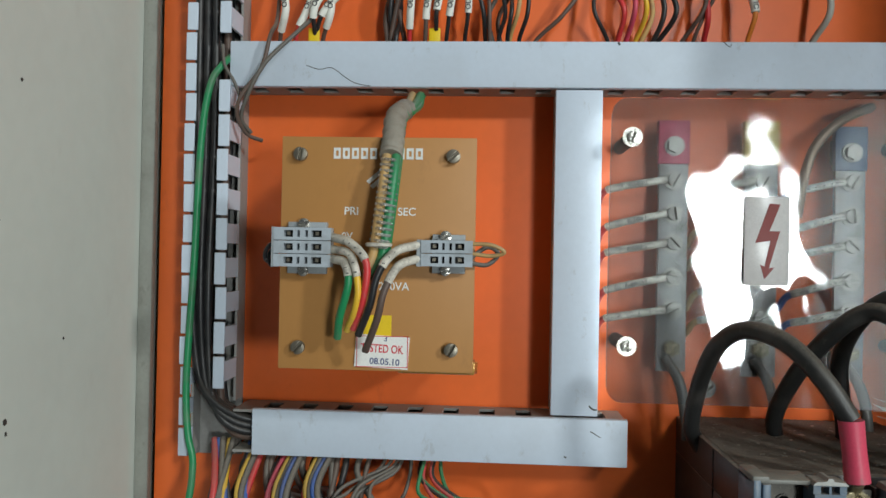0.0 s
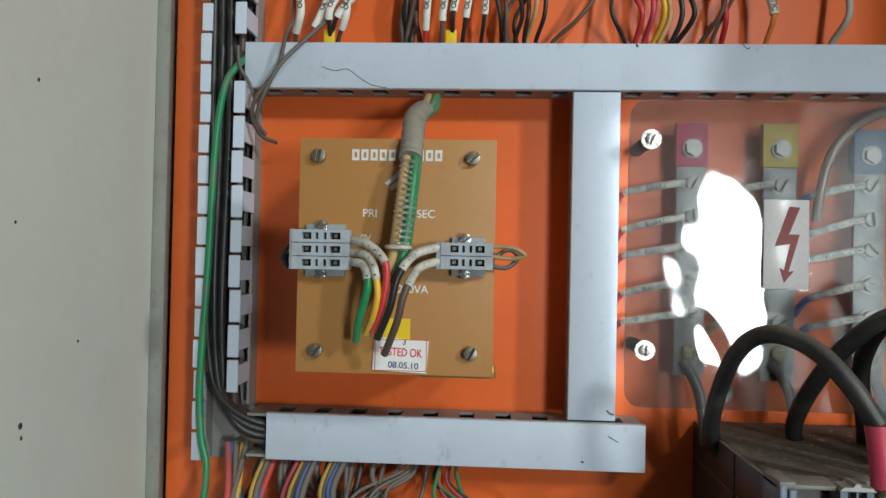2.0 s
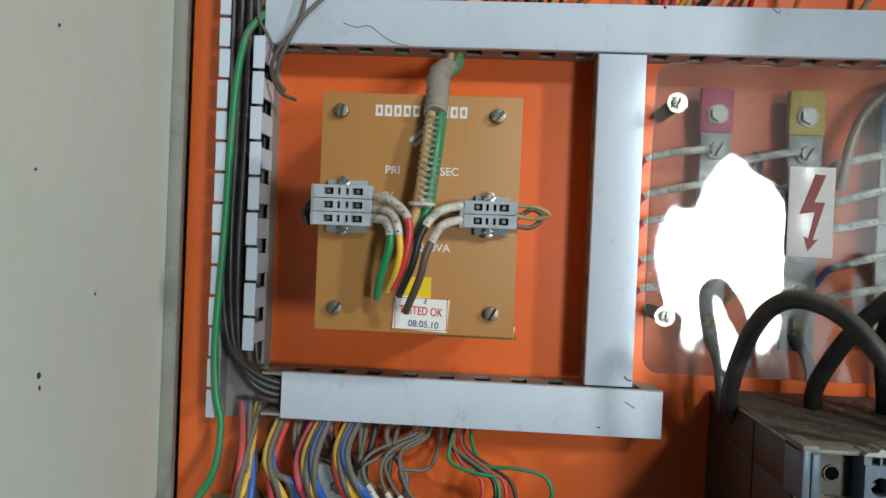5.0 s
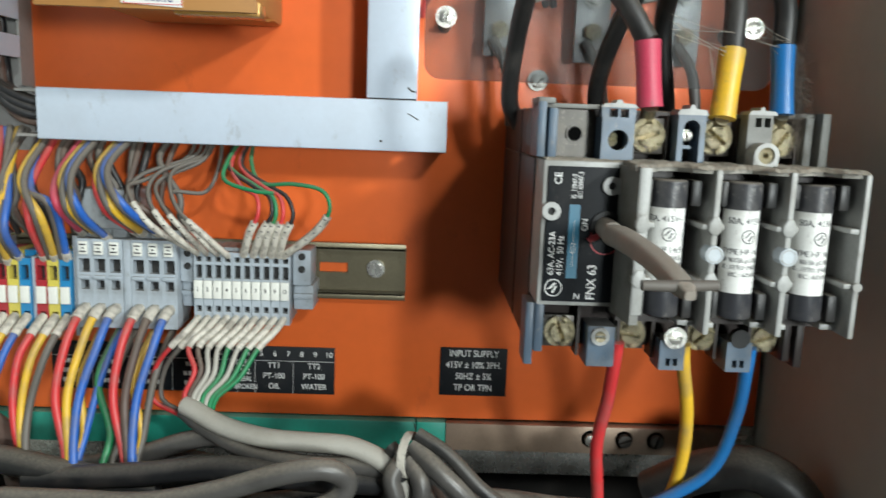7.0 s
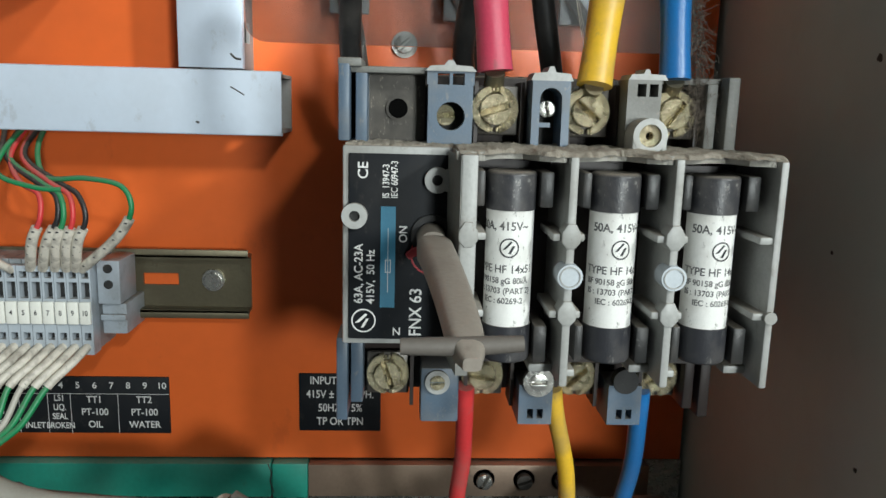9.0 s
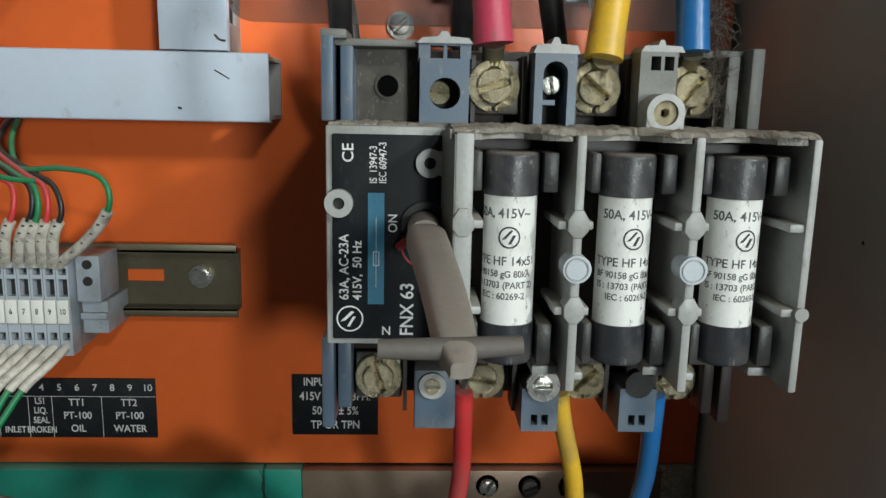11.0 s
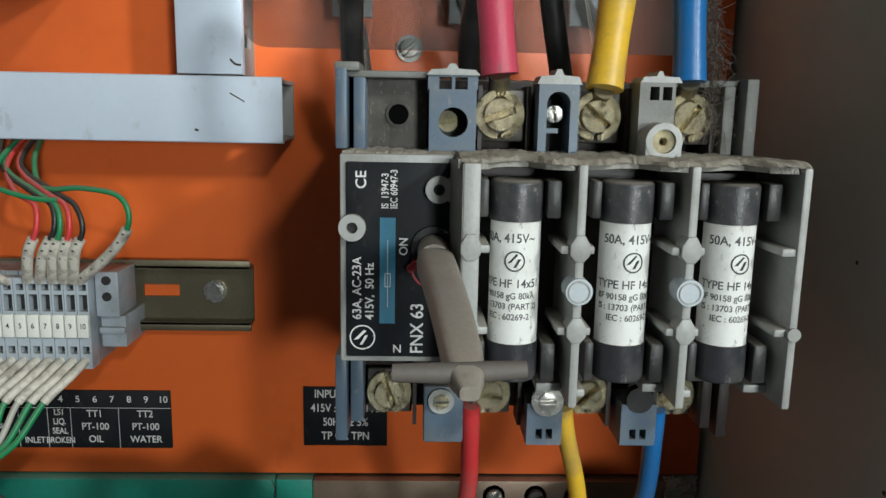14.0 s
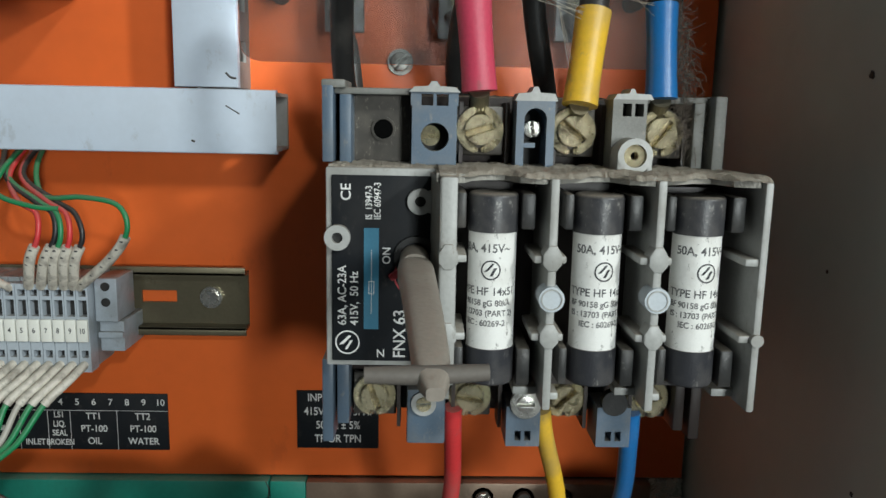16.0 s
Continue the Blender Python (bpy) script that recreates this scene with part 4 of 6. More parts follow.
# ---- clear shield with busbars ----
def shield():
    s = thing("busbar_shield", (0.19, 0.546, 1.434), "clear scratched acrylic shield with rounded corners over the busbars", "shield")
    x0, x1, z0, z1, r = 0.097, 0.287, 1.4335, 1.6115, 0.009
    nx, nz = 64, 60
    bm = bmesh.new()

    def bow(x, z):
        u, v = x - 0.165, z - 1.489
        return 0.5065 - v * v / 2.2 - u * u / 5.0 + 0.00040 * noise.noise(Vector((x * 22, z * 15, 3.1))) + 0.00006 * noise.noise(Vector((x * 75, z * 60, 9.1))) - 0.00028 * math.exp(-((x - 0.174) / 0.0085) ** 2 - ((z - 1.522) / 0.026) ** 2)

    grid = {}
    for side, dy in ((0, 0.0), (1, 0.0028)):
        for i in range(nx + 1):
            for j in range(nz + 1):
                x, z = x0 + (x1 - x0) * i / nx, z0 + (z1 - z0) * j / nz
                cx, cz = min(max(x, x0 + r), x1 - r), min(max(z, z0 + r), z1 - r)
                d = math.hypot(x - cx, z - cz)
                if x != cx and z != cz and d > 0:
                    m = max(abs(x - cx), abs(z - cz)) / d
                    x, z = cx + (x - cx) * m, cz + (z - cz) * m
                grid[side, i, j] = bm.verts.new((x, bow(x, z) + dy, z))
    for i in range(nx):
        for j in range(nz):
            for side in (0, 1):
                q = [grid[side, i, j], grid[side, i + 1, j], grid[side, i + 1, j + 1], grid[side, i, j + 1]]
                bm.faces.new(q if side == 0 else q[::-1])
    rim = [(i, 0) for i in range(nx)] + [(nx, j) for j in range(nz)] + [(i, nz) for i in range(nx, 0, -1)] + [(0, j) for j in range(nz, 0, -1)]
    for k in range(len(rim)):
        a, b = rim[k], rim[(k + 1) % len(rim)]
        bm.faces.new((grid[0, a[0], a[1]], grid[1, a[0], a[1]], grid[1, b[0], b[1]], grid[0, b[0], b[1]]))
    sheet = part("sheet", bm, ACRYLIC, s)
    sheet.visible_shadow = False
    for x, z, k in ((0.109, 1.589, 70), (0.1082, 1.4665, 80), (0.275, 1.589, 20), (0.275, 1.4665, 10)):
        y = bow(x, z)
        so = part("standoff", cyl(bmesh.new(), (x, y + 0.003, z), (x, 0.546, z), 0.0042, 20), IRON, s)
        part("washer", tube_ring(bmesh.new(), (x, z), 0.0030, 0.0058, y - 0.0012, y - 0.0001), STEEL, so, "bright zinc washer")
        slot_screw("screw", s, (x, z), y - 0.0030, 0.0034, STEEL, k, 0.0030)
    y = bow(0.187, 1.53) - 0.0013
    lab = part("warning_label", B(0.1745, 0.2000, y - 0.0005, y, 1.5040, 1.5555, 0.0004), GLOSSLAB, s, "white label with a dark red lightning arrow")
    bolt = [(0.1905, 1.5515), (0.1965, 1.5510), (0.1905, 1.5355), (0.1965, 1.5355), (0.1905, 1.5140), (0.1935, 1.5145), (0.1880, 1.5075), (0.1855, 1.5160), (0.1880, 1.5148), (0.1912, 1.5300), (0.1825, 1.5285)]
    part("print", prism(bmesh.new(), [(x - 0.0018, z) for x, z in bolt], y - 0.0008, y - 0.0005), WARNRED, lab)
    return s


shield()


def busbar(x0, x1, ztop, zbot, cap, cap_name, bolts, stud):
    b = thing("busbar", ((x0 + x1) / 2, 0.546, zbot), "tinned busbar with " + cap_name + " sleeve and bolted wires", "busbar", group="phase busbars")
    part("bar", B(x0, x1, 0.5300, 0.5335, zbot, ztop - 0.026, 0.0005), TIN, b)
    part("cap", B(x0 - 0.0006, x1 + 0.0006, 0.5290, 0.5345, ztop - 0.027, ztop, 0.0006), cap, b, cap_name + " insulating sleeve")
    part("support", B(x0 + 0.003, x1 - 0.003, 0.5345, 0.546, ztop - 0.022, ztop - 0.006, 0.001), IRON, b)
    part("support", B(x0 + 0.003, x1 - 0.003, 0.5345, 0.546, zbot + 0.004, zbot + 0.016, 0.001), IRON, b)
    xc = (x0 + x1) / 2
    part("bolt", cyl(cyl(bmesh.new(), (xc, 0.5245, ztop - 0.016), (xc, 0.529, ztop - 0.016), 0.0048, 6), (xc, 0.5275, ztop - 0.016), (xc, 0.529, ztop - 0.016), 0.0060, 24), BARSCREW, b)
    for i, z in enumerate(bolts):
        slot_screw("screw", b, (xc, z), 0.5245, 0.0043, BARSCREW, 60 + 37 * i, 0.0035, 0.0060)
    part("bolt", cyl(bmesh.new(), (xc, 0.5250, stud), (xc, 0.530, stud), 0.0050, 6), BRASS, b)
    return b


RB = (1.567, 1.5462, 1.528, 1.507, 1.4873)
busbar(0.1305, 0.1485, 1.604, 1.449, mat("pink_sleeve", (0.50, 0.04, 0.10), 0.45, dust=0.2), "pink-red", RB, 1.4635)
busbar(0.1825, 0.2025, 1.604, 1.447, mat("ochre_sleeve", (0.52, 0.36, 0.03), 0.45, dust=0.2), "ochre yellow", (1.566, 1.5462, 1.528, 1.507, 1.4835), 1.4640)
busbar(0.2365, 0.2545, 1.601, 1.447, mat("navy_sleeve", (0.02, 0.07, 0.16), 0.45, dust=0.2), "dark blue", RB, 1.4635)
for xc, cols, wx in ((0.1395, "red", 0.0945), (0.1925, "yellow", 0.1510), (0.2455, "blue", 0.2065)):
    for i, z in enumerate(RB):
        sag = -0.006 - 0.002 * (i % 2)
        marked = cols == "red" and i < 4
        bw = wire("dusty white sleeved wire bolted to the busbar", {"red": "red", "yellow": "sand", "blue": "blue"}[cols], [(wx, 0.541, z + sag * 2 - 0.004), (wx + 0.003, 0.532, z + sag * 1.3), (wx + 0.012, 0.527, z + sag * 0.8), (xc - 0.012, 0.526, z + sag * 0.2), (xc - 0.005, 0.5275, z)], 0.0021, 0.72, sleeve_r=1.15, print_text=None if marked else "x", group="busbar wires")
        if marked:
            words(bw, "print", "R-%d/F%d:1" % (i + 1, 3 * i + 1), 0.1165, z + sag * 0.55, 0.5226, 0.0040, INKK, turn=11, align="CENTER", squash=0.9)
    wire("dusty heavy wire under the busbar", CABLEGRY, [(xc - 0.004, 0.528, 1.458), (xc + 0.003, 0.522, 1.445), (xc + 0.006, 0.518, 1.428), (xc + 0.008, 0.52, 1.41)], 0.0032, group="busbar wires")

wire("dull amber wire arching behind the clear shield", COPPER, [(0.262, 0.540, 1.6150), (0.240, 0.530, 1.6050), (0.224, 0.526, 1.5900), (0.217, 0.526, 1.5720), (0.214, 0.530, 1.5450)], 0.0030, group="busbar wires")
for dx in (0.0, 0.0045):
    wire("dark dusty wire beside the warning label", "black", [(0.166 + dx, 0.538, 1.566), (0.160 + dx, 0.527, 1.555), (0.158 + dx, 0.524, 1.525), (0.160 + dx, 0.526, 1.495), (0.166 + dx, 0.534, 1.478)], 0.0021, group="busbar wires")

# ---- wires above the top duct ----
TOP = random.Random(11)


def top_wire(x, dx, colour, r=0.0013, y=0.532, marker=None, sag=0.0):
    """A control wire that rises from the duct, bows and leaves the view upwards."""
    j = lambda a: TOP.gauss(0, a)
    pts = [(x, 0.536, 1.636), (x + dx * 0.15 + j(0.001) - sag, y + j(0.003), 1.653), (x + dx * 0.55 + j(0.002) - sag, y - 0.008 + j(0.003), 1.668), (x + dx + j(0.002), y - 0.006 + j(0.003), 1.688), (x + dx * 1.5 + j(0.003), y + j(0.003), 1.72)]
    tw = wire("thin " + colour + " control wire rising behind the duct" if not marker else "control wire with white printed sleeve above the duct", colour, pts, r, marker, False, sleeve_r=1.7, sleeve_mat=WHITE if marker else None, group="control wires above the duct")
    if marker:
        path = spline(pts, 7)
        k = min(range(1, len(path) - 1), key=lambda i: abs(path[i].z - 1.672))
        d = path[k + 1] - path[k - 1]
        words(tw, "print", "OL1" if x < -0.05 else "OL2", path[k].x, path[k].z, path[k].y - r * 1.7 - 0.0006, 0.0044, INKK, turn=math.degrees(math.atan2(d.z, d.x)), align="CENTER")


for x, dx, c, r, mk in ((-0.108, 0.007, "brown", 0.0014, 0.70), (-0.097, 0.010, "red", 0.0014, 0.68), (-0.090, 0.014, "black", 0.0014, 0.60), (-0.083, 0.012, "brown", 0.0014, 0.66), (-0.086, 0.016, "black", 0.0014, 0.56), (-0.026, 0.003, "red", 0.0014, 0.66), (-0.018, 0.004, "brown", 0.0014, 0.62), (-0.011, 0.005, "black", 0.0014, 0.52), (-0.004, 0.006, "black", 0.0014, 0.58), (0.008, 0.002, "black", 0.0013, 0.55)):
    top_wire(x, dx, c, r, 0.526, mk)
for i in range(6):
    top_wire(-0.043 + i * 0.0022, 0.005 - i * 0.0012, ("brown", "black", "brown")[i % 3], 0.0017, 0.534)
for i, c in enumerate(("black", "brown", "grey", "black", "brown", "black", "sand", "black")):
    top_wire(0.025 + i * 0.0027, -0.005 + i * 0.0014, c, 0.0014, 0.528 + 0.002 * (i % 3), None, 0.003)
top_wire(0.050, 0.030, "brown", 0.0014)
top_wire(0.104, -0.016, "black", 0.0013, 0.53, None, 0.004)
for i, c in enumerate(("red", "pink", "yellow", "sand", "black", "black")):
    top_wire(0.104 + i * 0.0026, -0.001 + i * 0.0036, c, 0.0016, 0.528, None, -0.002 * i)
top_wire(0.133, 0.028, "brown", 0.0013, 0.53, None, -0.006)
top_wire(0.150, 0.014, "brown", 0.0012, 0.54)
top_wire(0.160, -0.001, "red", 0.0018, 0.54)
top_wire(0.183, -0.003, "orange", 0.0015, 0.53, 0.55)
top_wire(0.225, 0.003, "white", 0.0020, 0.535)
for x in (-0.010, -0.086):
    single("wire_tag", B(x - 0.003, x + 0.004, 0.5225, 0.5235, 1.6500, 1.6590, 0.0004), YELLOWST, "small yellow numbered wire tag above the duct", "wire tag")

# ---- fuse switch ----
SWDIM = mat("grimy_grey_plastic", (0.20, 0.20, 0.185), 0.5, dirt=0.7, dirt_colour=(0.10, 0.09, 0.075), scale=90, dust=0.8, bump=0.15, vary=0.1, speck=0.6, speck_colour=(0.34, 0.31, 0.26))
BOSSPALE = mat("pale_blue_grey_plastic", (0.52, 0.57, 0.61), 0.4, dirt=0.3, dirt_colour=(0.34, 0.33, 0.30), scale=90, bump=0.05)
HANDLEDK = mat("dark_grey_bar", (0.13, 0.115, 0.10), 0.6, dirt=0.3, scale=60)
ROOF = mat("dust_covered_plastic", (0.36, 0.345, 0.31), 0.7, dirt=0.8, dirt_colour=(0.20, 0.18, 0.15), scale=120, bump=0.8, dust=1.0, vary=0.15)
POCKET = mat("dirty_steel_plate", (0.075, 0.068, 0.06), 0.35, metal=0.4, dirt=0.5, dirt_colour=(0.14, 0.125, 0.10), scale=160, bump=0.05, speck=0.6, speck_colour=(0.30, 0.27, 0.22))
DUSTDK = mat("brown_settled_dust", (0.17, 0.14, 0.115), 0.95, dirt=0.6, dirt_colour=(0.08, 0.065, 0.055), scale=90, bump=1.0, vary=0.25, spec=0.1)
DUST = mat("thick_dust", (0.40, 0.36, 0.30), 0.95, dirt=0.6, dirt_colour=(0.20, 0.17, 0.14), scale=200, bump=1.0, vary=0.25, spec=0.1)


def fuse_switch():
    s = thing("fuse_switch", (0.21, 0.546, 1.31), "dusty grey three-pole fuse switch with dark housing on the plate", "fuse switch")
    bm = B(0.1475, 0.2715, 0.4140, 0.546, 1.3130, 1.3965, 0.001)
    box(bm, 0.1475, 0.2715, 0.4200, 0.546, 1.3965, 1.4185, 0.001)
    part("housing", bm, SWBODY, s, "dark brown-black moulded housing, dusty on top")
    part("seam", B(0.1470, 0.1476, 0.4640, 0.4655, 1.314, 1.4180), BLACKIN, s)

    # upper terminal row
    part("end_frame", B(0.1462, 0.1496, 0.3990, 0.4200, 1.3975, 1.4205, 0.0005), SWBLUE, s)
    part("end_frame", B(0.1512, 0.1548, 0.4015, 0.4200, 1.3965, 1.4180, 0.0005), SWBLUE, s)
    part("end_cap", B(0.1460, 0.1532, 0.3992, 0.4195, 1.4196, 1.4222, 0.0006), SWDIM, s)
    part("end_bridge", B(0.1462, 0.1740, 0.4030, 0.4200, 1.4180, 1.4200, 0.0005), SWDIM, s)
    part("end_frame", B(0.2600, 0.2634, 0.4025, 0.4200, 1.3970, 1.4175, 0.0005), SWDIM, s)
    part("end_frame", B(0.2652, 0.2688, 0.3990, 0.4200, 1.3970, 1.4195, 0.0005), SWDIM, s)
    part("end_bridge", B(0.2445, 0.2688, 0.4050, 0.4200, 1.4170, 1.4192, 0.0005), SWDIM, s)
    pk = part("pocket", B(0.1548, 0.1725, 0.4120, 0.4200, 1.3965, 1.4180), POCKET, s)
    part("hole_rim", tube_ring(bmesh.new(), (0.1640, 1.4075), 0.0031, 0.0038, 0.4110, 0.4120), POCKET, pk)
    part("hole", cyl(bmesh.new(), (0.1640, 0.4116, 1.4075), (0.1640, 0.4121, 1.4075), 0.0031, 24), VOID, pk)
    # block with a round hole
    b1 = part("terminal_cover", holed(bmesh.new(), 0.1732, 0.1868, 1.3968, 1.4150, 0.4000, 0.4130, [(0.1758, 0.1846, 1.4012, 1.4100)]), SWBLUE, s, smooth=False)
    ring = tube_ring(bmesh.new(), (0.1802, 1.4056), 0.0043, 0.0068, 0.3999, 0.4040)
    part("hole_rim", ring, SWBLUE, b1)
    part("hole", B(0.1740, 0.1860, 0.4100, 0.4120, 1.400, 1.412), BLACKIN, b1)
    slot_screw("screw", b1, (0.1788, 1.4058), 0.4075, 0.0032, BRASS, 5)
    part("cap", holed(bmesh.new(), 0.1728, 0.1872, 1.4150, 1.4195, 0.4005, 0.4060, [(0.1760, 0.1796, 1.4150, 1.4184), (0.1806, 0.1842, 1.4150, 1.4184)]), SWBLUE, b1, smooth=False)
    part("cap_top", prism(bmesh.new(), [(0.1722, 1.4190), (0.1878, 1.4190), (0.1862, 1.4205), (0.1815, 1.4208), (0.1806, 1.4222), (0.1790, 1.4222), (0.1780, 1.4208), (0.1738, 1.4205)], 0.3995, 0.4100), SWGREY, b1)
    # block with an arched slot
    arch = [(0.2106 + 0.0034 * math.cos(a), 1.4115 + 0.0034 * math.sin(a)) for a in [math.pi * i / 14 for i in range(15)]]
    bm = box(bmesh.new(), 0.2048, 0.2072, 0.3990, 0.4120, 1.3968, 1.4115)
    box(bm, 0.2140, 0.2164, 0.3990, 0.4120, 1.3968, 1.4115)
    prism(bm, [(0.2164, 1.4115), (0.2164, 1.4170), (0.2048, 1.4170), (0.2048, 1.4115)] + arch[::-1], 0.3990, 0.4120)
    b2 = part("terminal_cover", bm, SWBLUE, s, smooth=False)
    part("shelf", B(0.2072, 0.2108, 0.4000, 0.4100, 1.4030, 1.4044), SWBLUE, b2)
    part("hole", B(0.2055, 0.2157, 0.4118, 0.4130, 1.397, 1.416), BLACKIN, b2)
    slot_screw("screw", b2, (0.2103, 1.4085), 0.4040, 0.0026, STEEL, 100)
    part("cap_top", prism(bmesh.new(), [(0.2042, 1.4170), (0.2172, 1.4170), (0.2162, 1.4192), (0.2118, 1.4195), (0.2110, 1.4212), (0.2098, 1.4212), (0.2090, 1.4195), (0.2052, 1.4192)], 0.3990, 0.4100), SWGREY, b2)
    # block with a forward lug
    b3 = part("terminal_cover", holed(bmesh.new(), 0.2338, 0.2442, 1.3965, 1.4180, 0.3985, 0.4100, [(0.2368, 0.2395, 1.4130, 1.4168), (0.2405, 0.2432, 1.4130, 1.4168)]), SWDIM, s, smooth=False)
    part("hole", B(0.2350, 0.2450, 0.4060, 0.4090, 1.4125, 1.4172), BLACKIN, b3)
    part("cap_top", prism(bmesh.new(), [(0.2340, 1.4180), (0.2462, 1.4180), (0.2452, 1.4196), (0.2408, 1.4198), (0.2402, 1.4212), (0.2392, 1.4212), (0.2386, 1.4198), (0.2350, 1.4196)], 0.3990, 0.4100), SWGREY, b3)
    lug = part("lug", tube_ring(bmesh.new(), (0.2390, 1.4015), 0.0034, 0.0052, 0.3895, 0.4000), SWGREY, s)
    for x0, x1 in ((0.2338, 0.2354), (0.2426, 0.2442)):
        part("foot", B(x0, x1, 0.3897, 0.4000, 1.3955, 1.4020, 0.0004), SWGREY, lug)
    part("bush", tube_ring(bmesh.new(), (0.2390, 1.4015), 0.0012, 0.0033, 0.3905, 0.3990), BRASS, lug)
    part("hole", cyl(bmesh.new(), (0.2390, 0.3950, 1.4015), (0.2390, 0.3985, 1.4015), 0.0013, 16), VOID, lug)
    for x in (0.1885, 0.2030, 0.2178, 0.2330, 0.2590):
        part("divider", B(x - 0.0006, x + 0.0006, 0.4070, 0.4200, 1.3970, 1.4165), SWBODY, s)

    def clamp(x, z, r, k, y=0.4035):
        c = part("clamp_plate", B(x - r * 1.12, x + r * 1.12, y + 0.0046, y + 0.0066, z - r * 1.2, z + r * 1.12, 0.0006), POCKET, s)
        for a0, a1 in ((-78, 78), (102, 258)):
            arc = [math.radians(a0 + (a1 - a0) * i / 14) for i in range(15)]
            poly = [(x + r * 1.12 * math.cos(a), z + r * 1.12 * math.sin(a)) for a in arc] + [(x + r * 0.80 * math.cos(a), z + r * 0.80 * math.sin(a)) for a in arc[::-1]]
            part("washer", prism(bmesh.new(), poly, y + 0.0020, y + 0.0047, bev=0.0003), BRASS, c)
        bars = bmesh.new()
        for a in (84, 96, 262, 278):
            q = math.radians(a)
            dx, dz = math.cos(q), math.sin(q)
            cyl(bars, (x + dx * r * 0.85, y + 0.0023, z + dz * r * 0.85), (x + dx * r * 1.05, y + 0.0023, z + dz * r * 1.05), r * 0.055, 8)
        part("tooth", bars, BRASS, c)
        slot_screw("screw", s, (x, z), y, r * 0.72, BRASS, k, 0.0046)

    for x, k in ((0.1943, 18), (0.2232, -40), (0.2508, 52)):
        clamp(x, 1.4080, 0.0066, k)

    # lower terminal row
    part("end_frame", B(0.1456, 0.1492, 0.4000, 0.4160, 1.3070, 1.3350, 0.0005), SWBLUE, s)
    part("end_frame", B(0.1500, 0.1540, 0.4030, 0.4160, 1.3120, 1.3350, 0.0005), SWBLUE, s)
    part("end_frame", B(0.2650, 0.2685, 0.4000, 0.4160, 1.3090, 1.3350, 0.0005), SWBODY, s)
    part("end_frame", B(0.2605, 0.2638, 0.4020, 0.4160, 1.3110, 1.3350, 0.0005), SWBODY, s)
    for x, k in ((0.1620, 110), (0.1935, 170), (0.2250, 45), (0.2530, 20)):
        clamp(x, 1.3205, 0.0063, k, 0.4045)
    lb = part("terminal_cover", B(0.1728, 0.1852, 0.3990, 0.4160, 1.3070, 1.3255, 0.0008), SWBLUE, s)
    part("hole_rim", tube_ring(bmesh.new(), (0.1782, 1.3210), 0.0024, 0.0040, 0.3978, 0.3992), SWGREY, lb)
    slot_screw("screw", lb, (0.1782, 1.3210), 0.3970, 0.0024, BRASS, 0)
    for x in (0.2105, 0.2400):
        b = part("terminal_cover", holed(bmesh.new(), x - 0.0055, x + 0.0055, 1.3065, 1.3200, 0.3990, 0.4130, [(x - 0.0026, x - 0.0006, 1.3085, 1.3118), (x + 0.0006, x + 0.0026, 1.3085, 1.3118)]), SWBLUE, s, smooth=False)
        part("hole", B(x - 0.004, x + 0.004, 0.4050, 0.4080, 1.308, 1.3125), BLACKIN, b)
    part("washer", tube_ring(bmesh.new(), (0.2110, 1.3215), 0.0028, 0.0050, 0.3975, 0.3990), STEEL, s)
    slot_screw("screw", s, (0.2110, 1.3215), 0.3968, 0.0029, STEEL, 0)
    part("hole", cyl(bmesh.new(), (0.2400, 0.3986, 1.3215), (0.2400, 0.4020, 1.3215), 0.0042, 24), BLACKIN, s)
    for x in (0.1700, 0.1880, 0.2035, 0.2185, 0.2320, 0.2470):
        part("divider", B(x - 0.0006, x + 0.0006, 0.4060, 0.4160, 1.3100, 1.3340), SWBODY, s)

    # front panel
    fp = part("front_panel", B(0.1483, 0.1835, 0.3900, 0.4140, 1.3363, 1.3968, 0.0008), SWGREY, s)
    part("panel_label", B(0.1502, 0.1832, 0.3890, 0.3902, 1.3382, 1.3945, 0.0003), LABELBLK, fp, "black printed label with white ratings")
    for c, arm in (((0.1520, 1.3762), 0), ((0.1762, 1.3872), 1)):
        part("lug", tube_ring(bmesh.new(), c, 0.0016, 0.0038, 0.3868, 0.3900), SWGREY, fp)
        part("hole", cyl(bmesh.new(), (c[0], 0.3885, c[1]), (c[0], 0.3891, c[1]), 0.0017, 18), BLACKIN, fp)
        if arm:
            part("lug_arm", B(0.1785, 0.1840, 0.3870, 0.3900, 1.3838, 1.3905, 0.0005), SWGREY, fp)
    y = 0.38895
    part("print", B(0.1597, 0.1641, y - 0.0001, y, 1.3482, 1.3790), LABELBLU, fp, "blue printed strip")
    bm = bmesh.new()
    box(bm, 0.16185, 0.1620, y - 0.0002, y - 0.0001, 1.3530, 1.3725)
    for x0, x1, z0, z1 in ((0.1611, 0.1628, 1.3590, 1.3592), (0.1611, 0.1628, 1.3628, 1.3630), (0.1611, 0.1613, 1.3590, 1.3630), (0.1626, 0.1628, 1.3590, 1.3630)):
        box(bm, x0, x1, y - 0.0002, y - 0.0001, z0, z1)
    part("print", bm, INKW, fp)
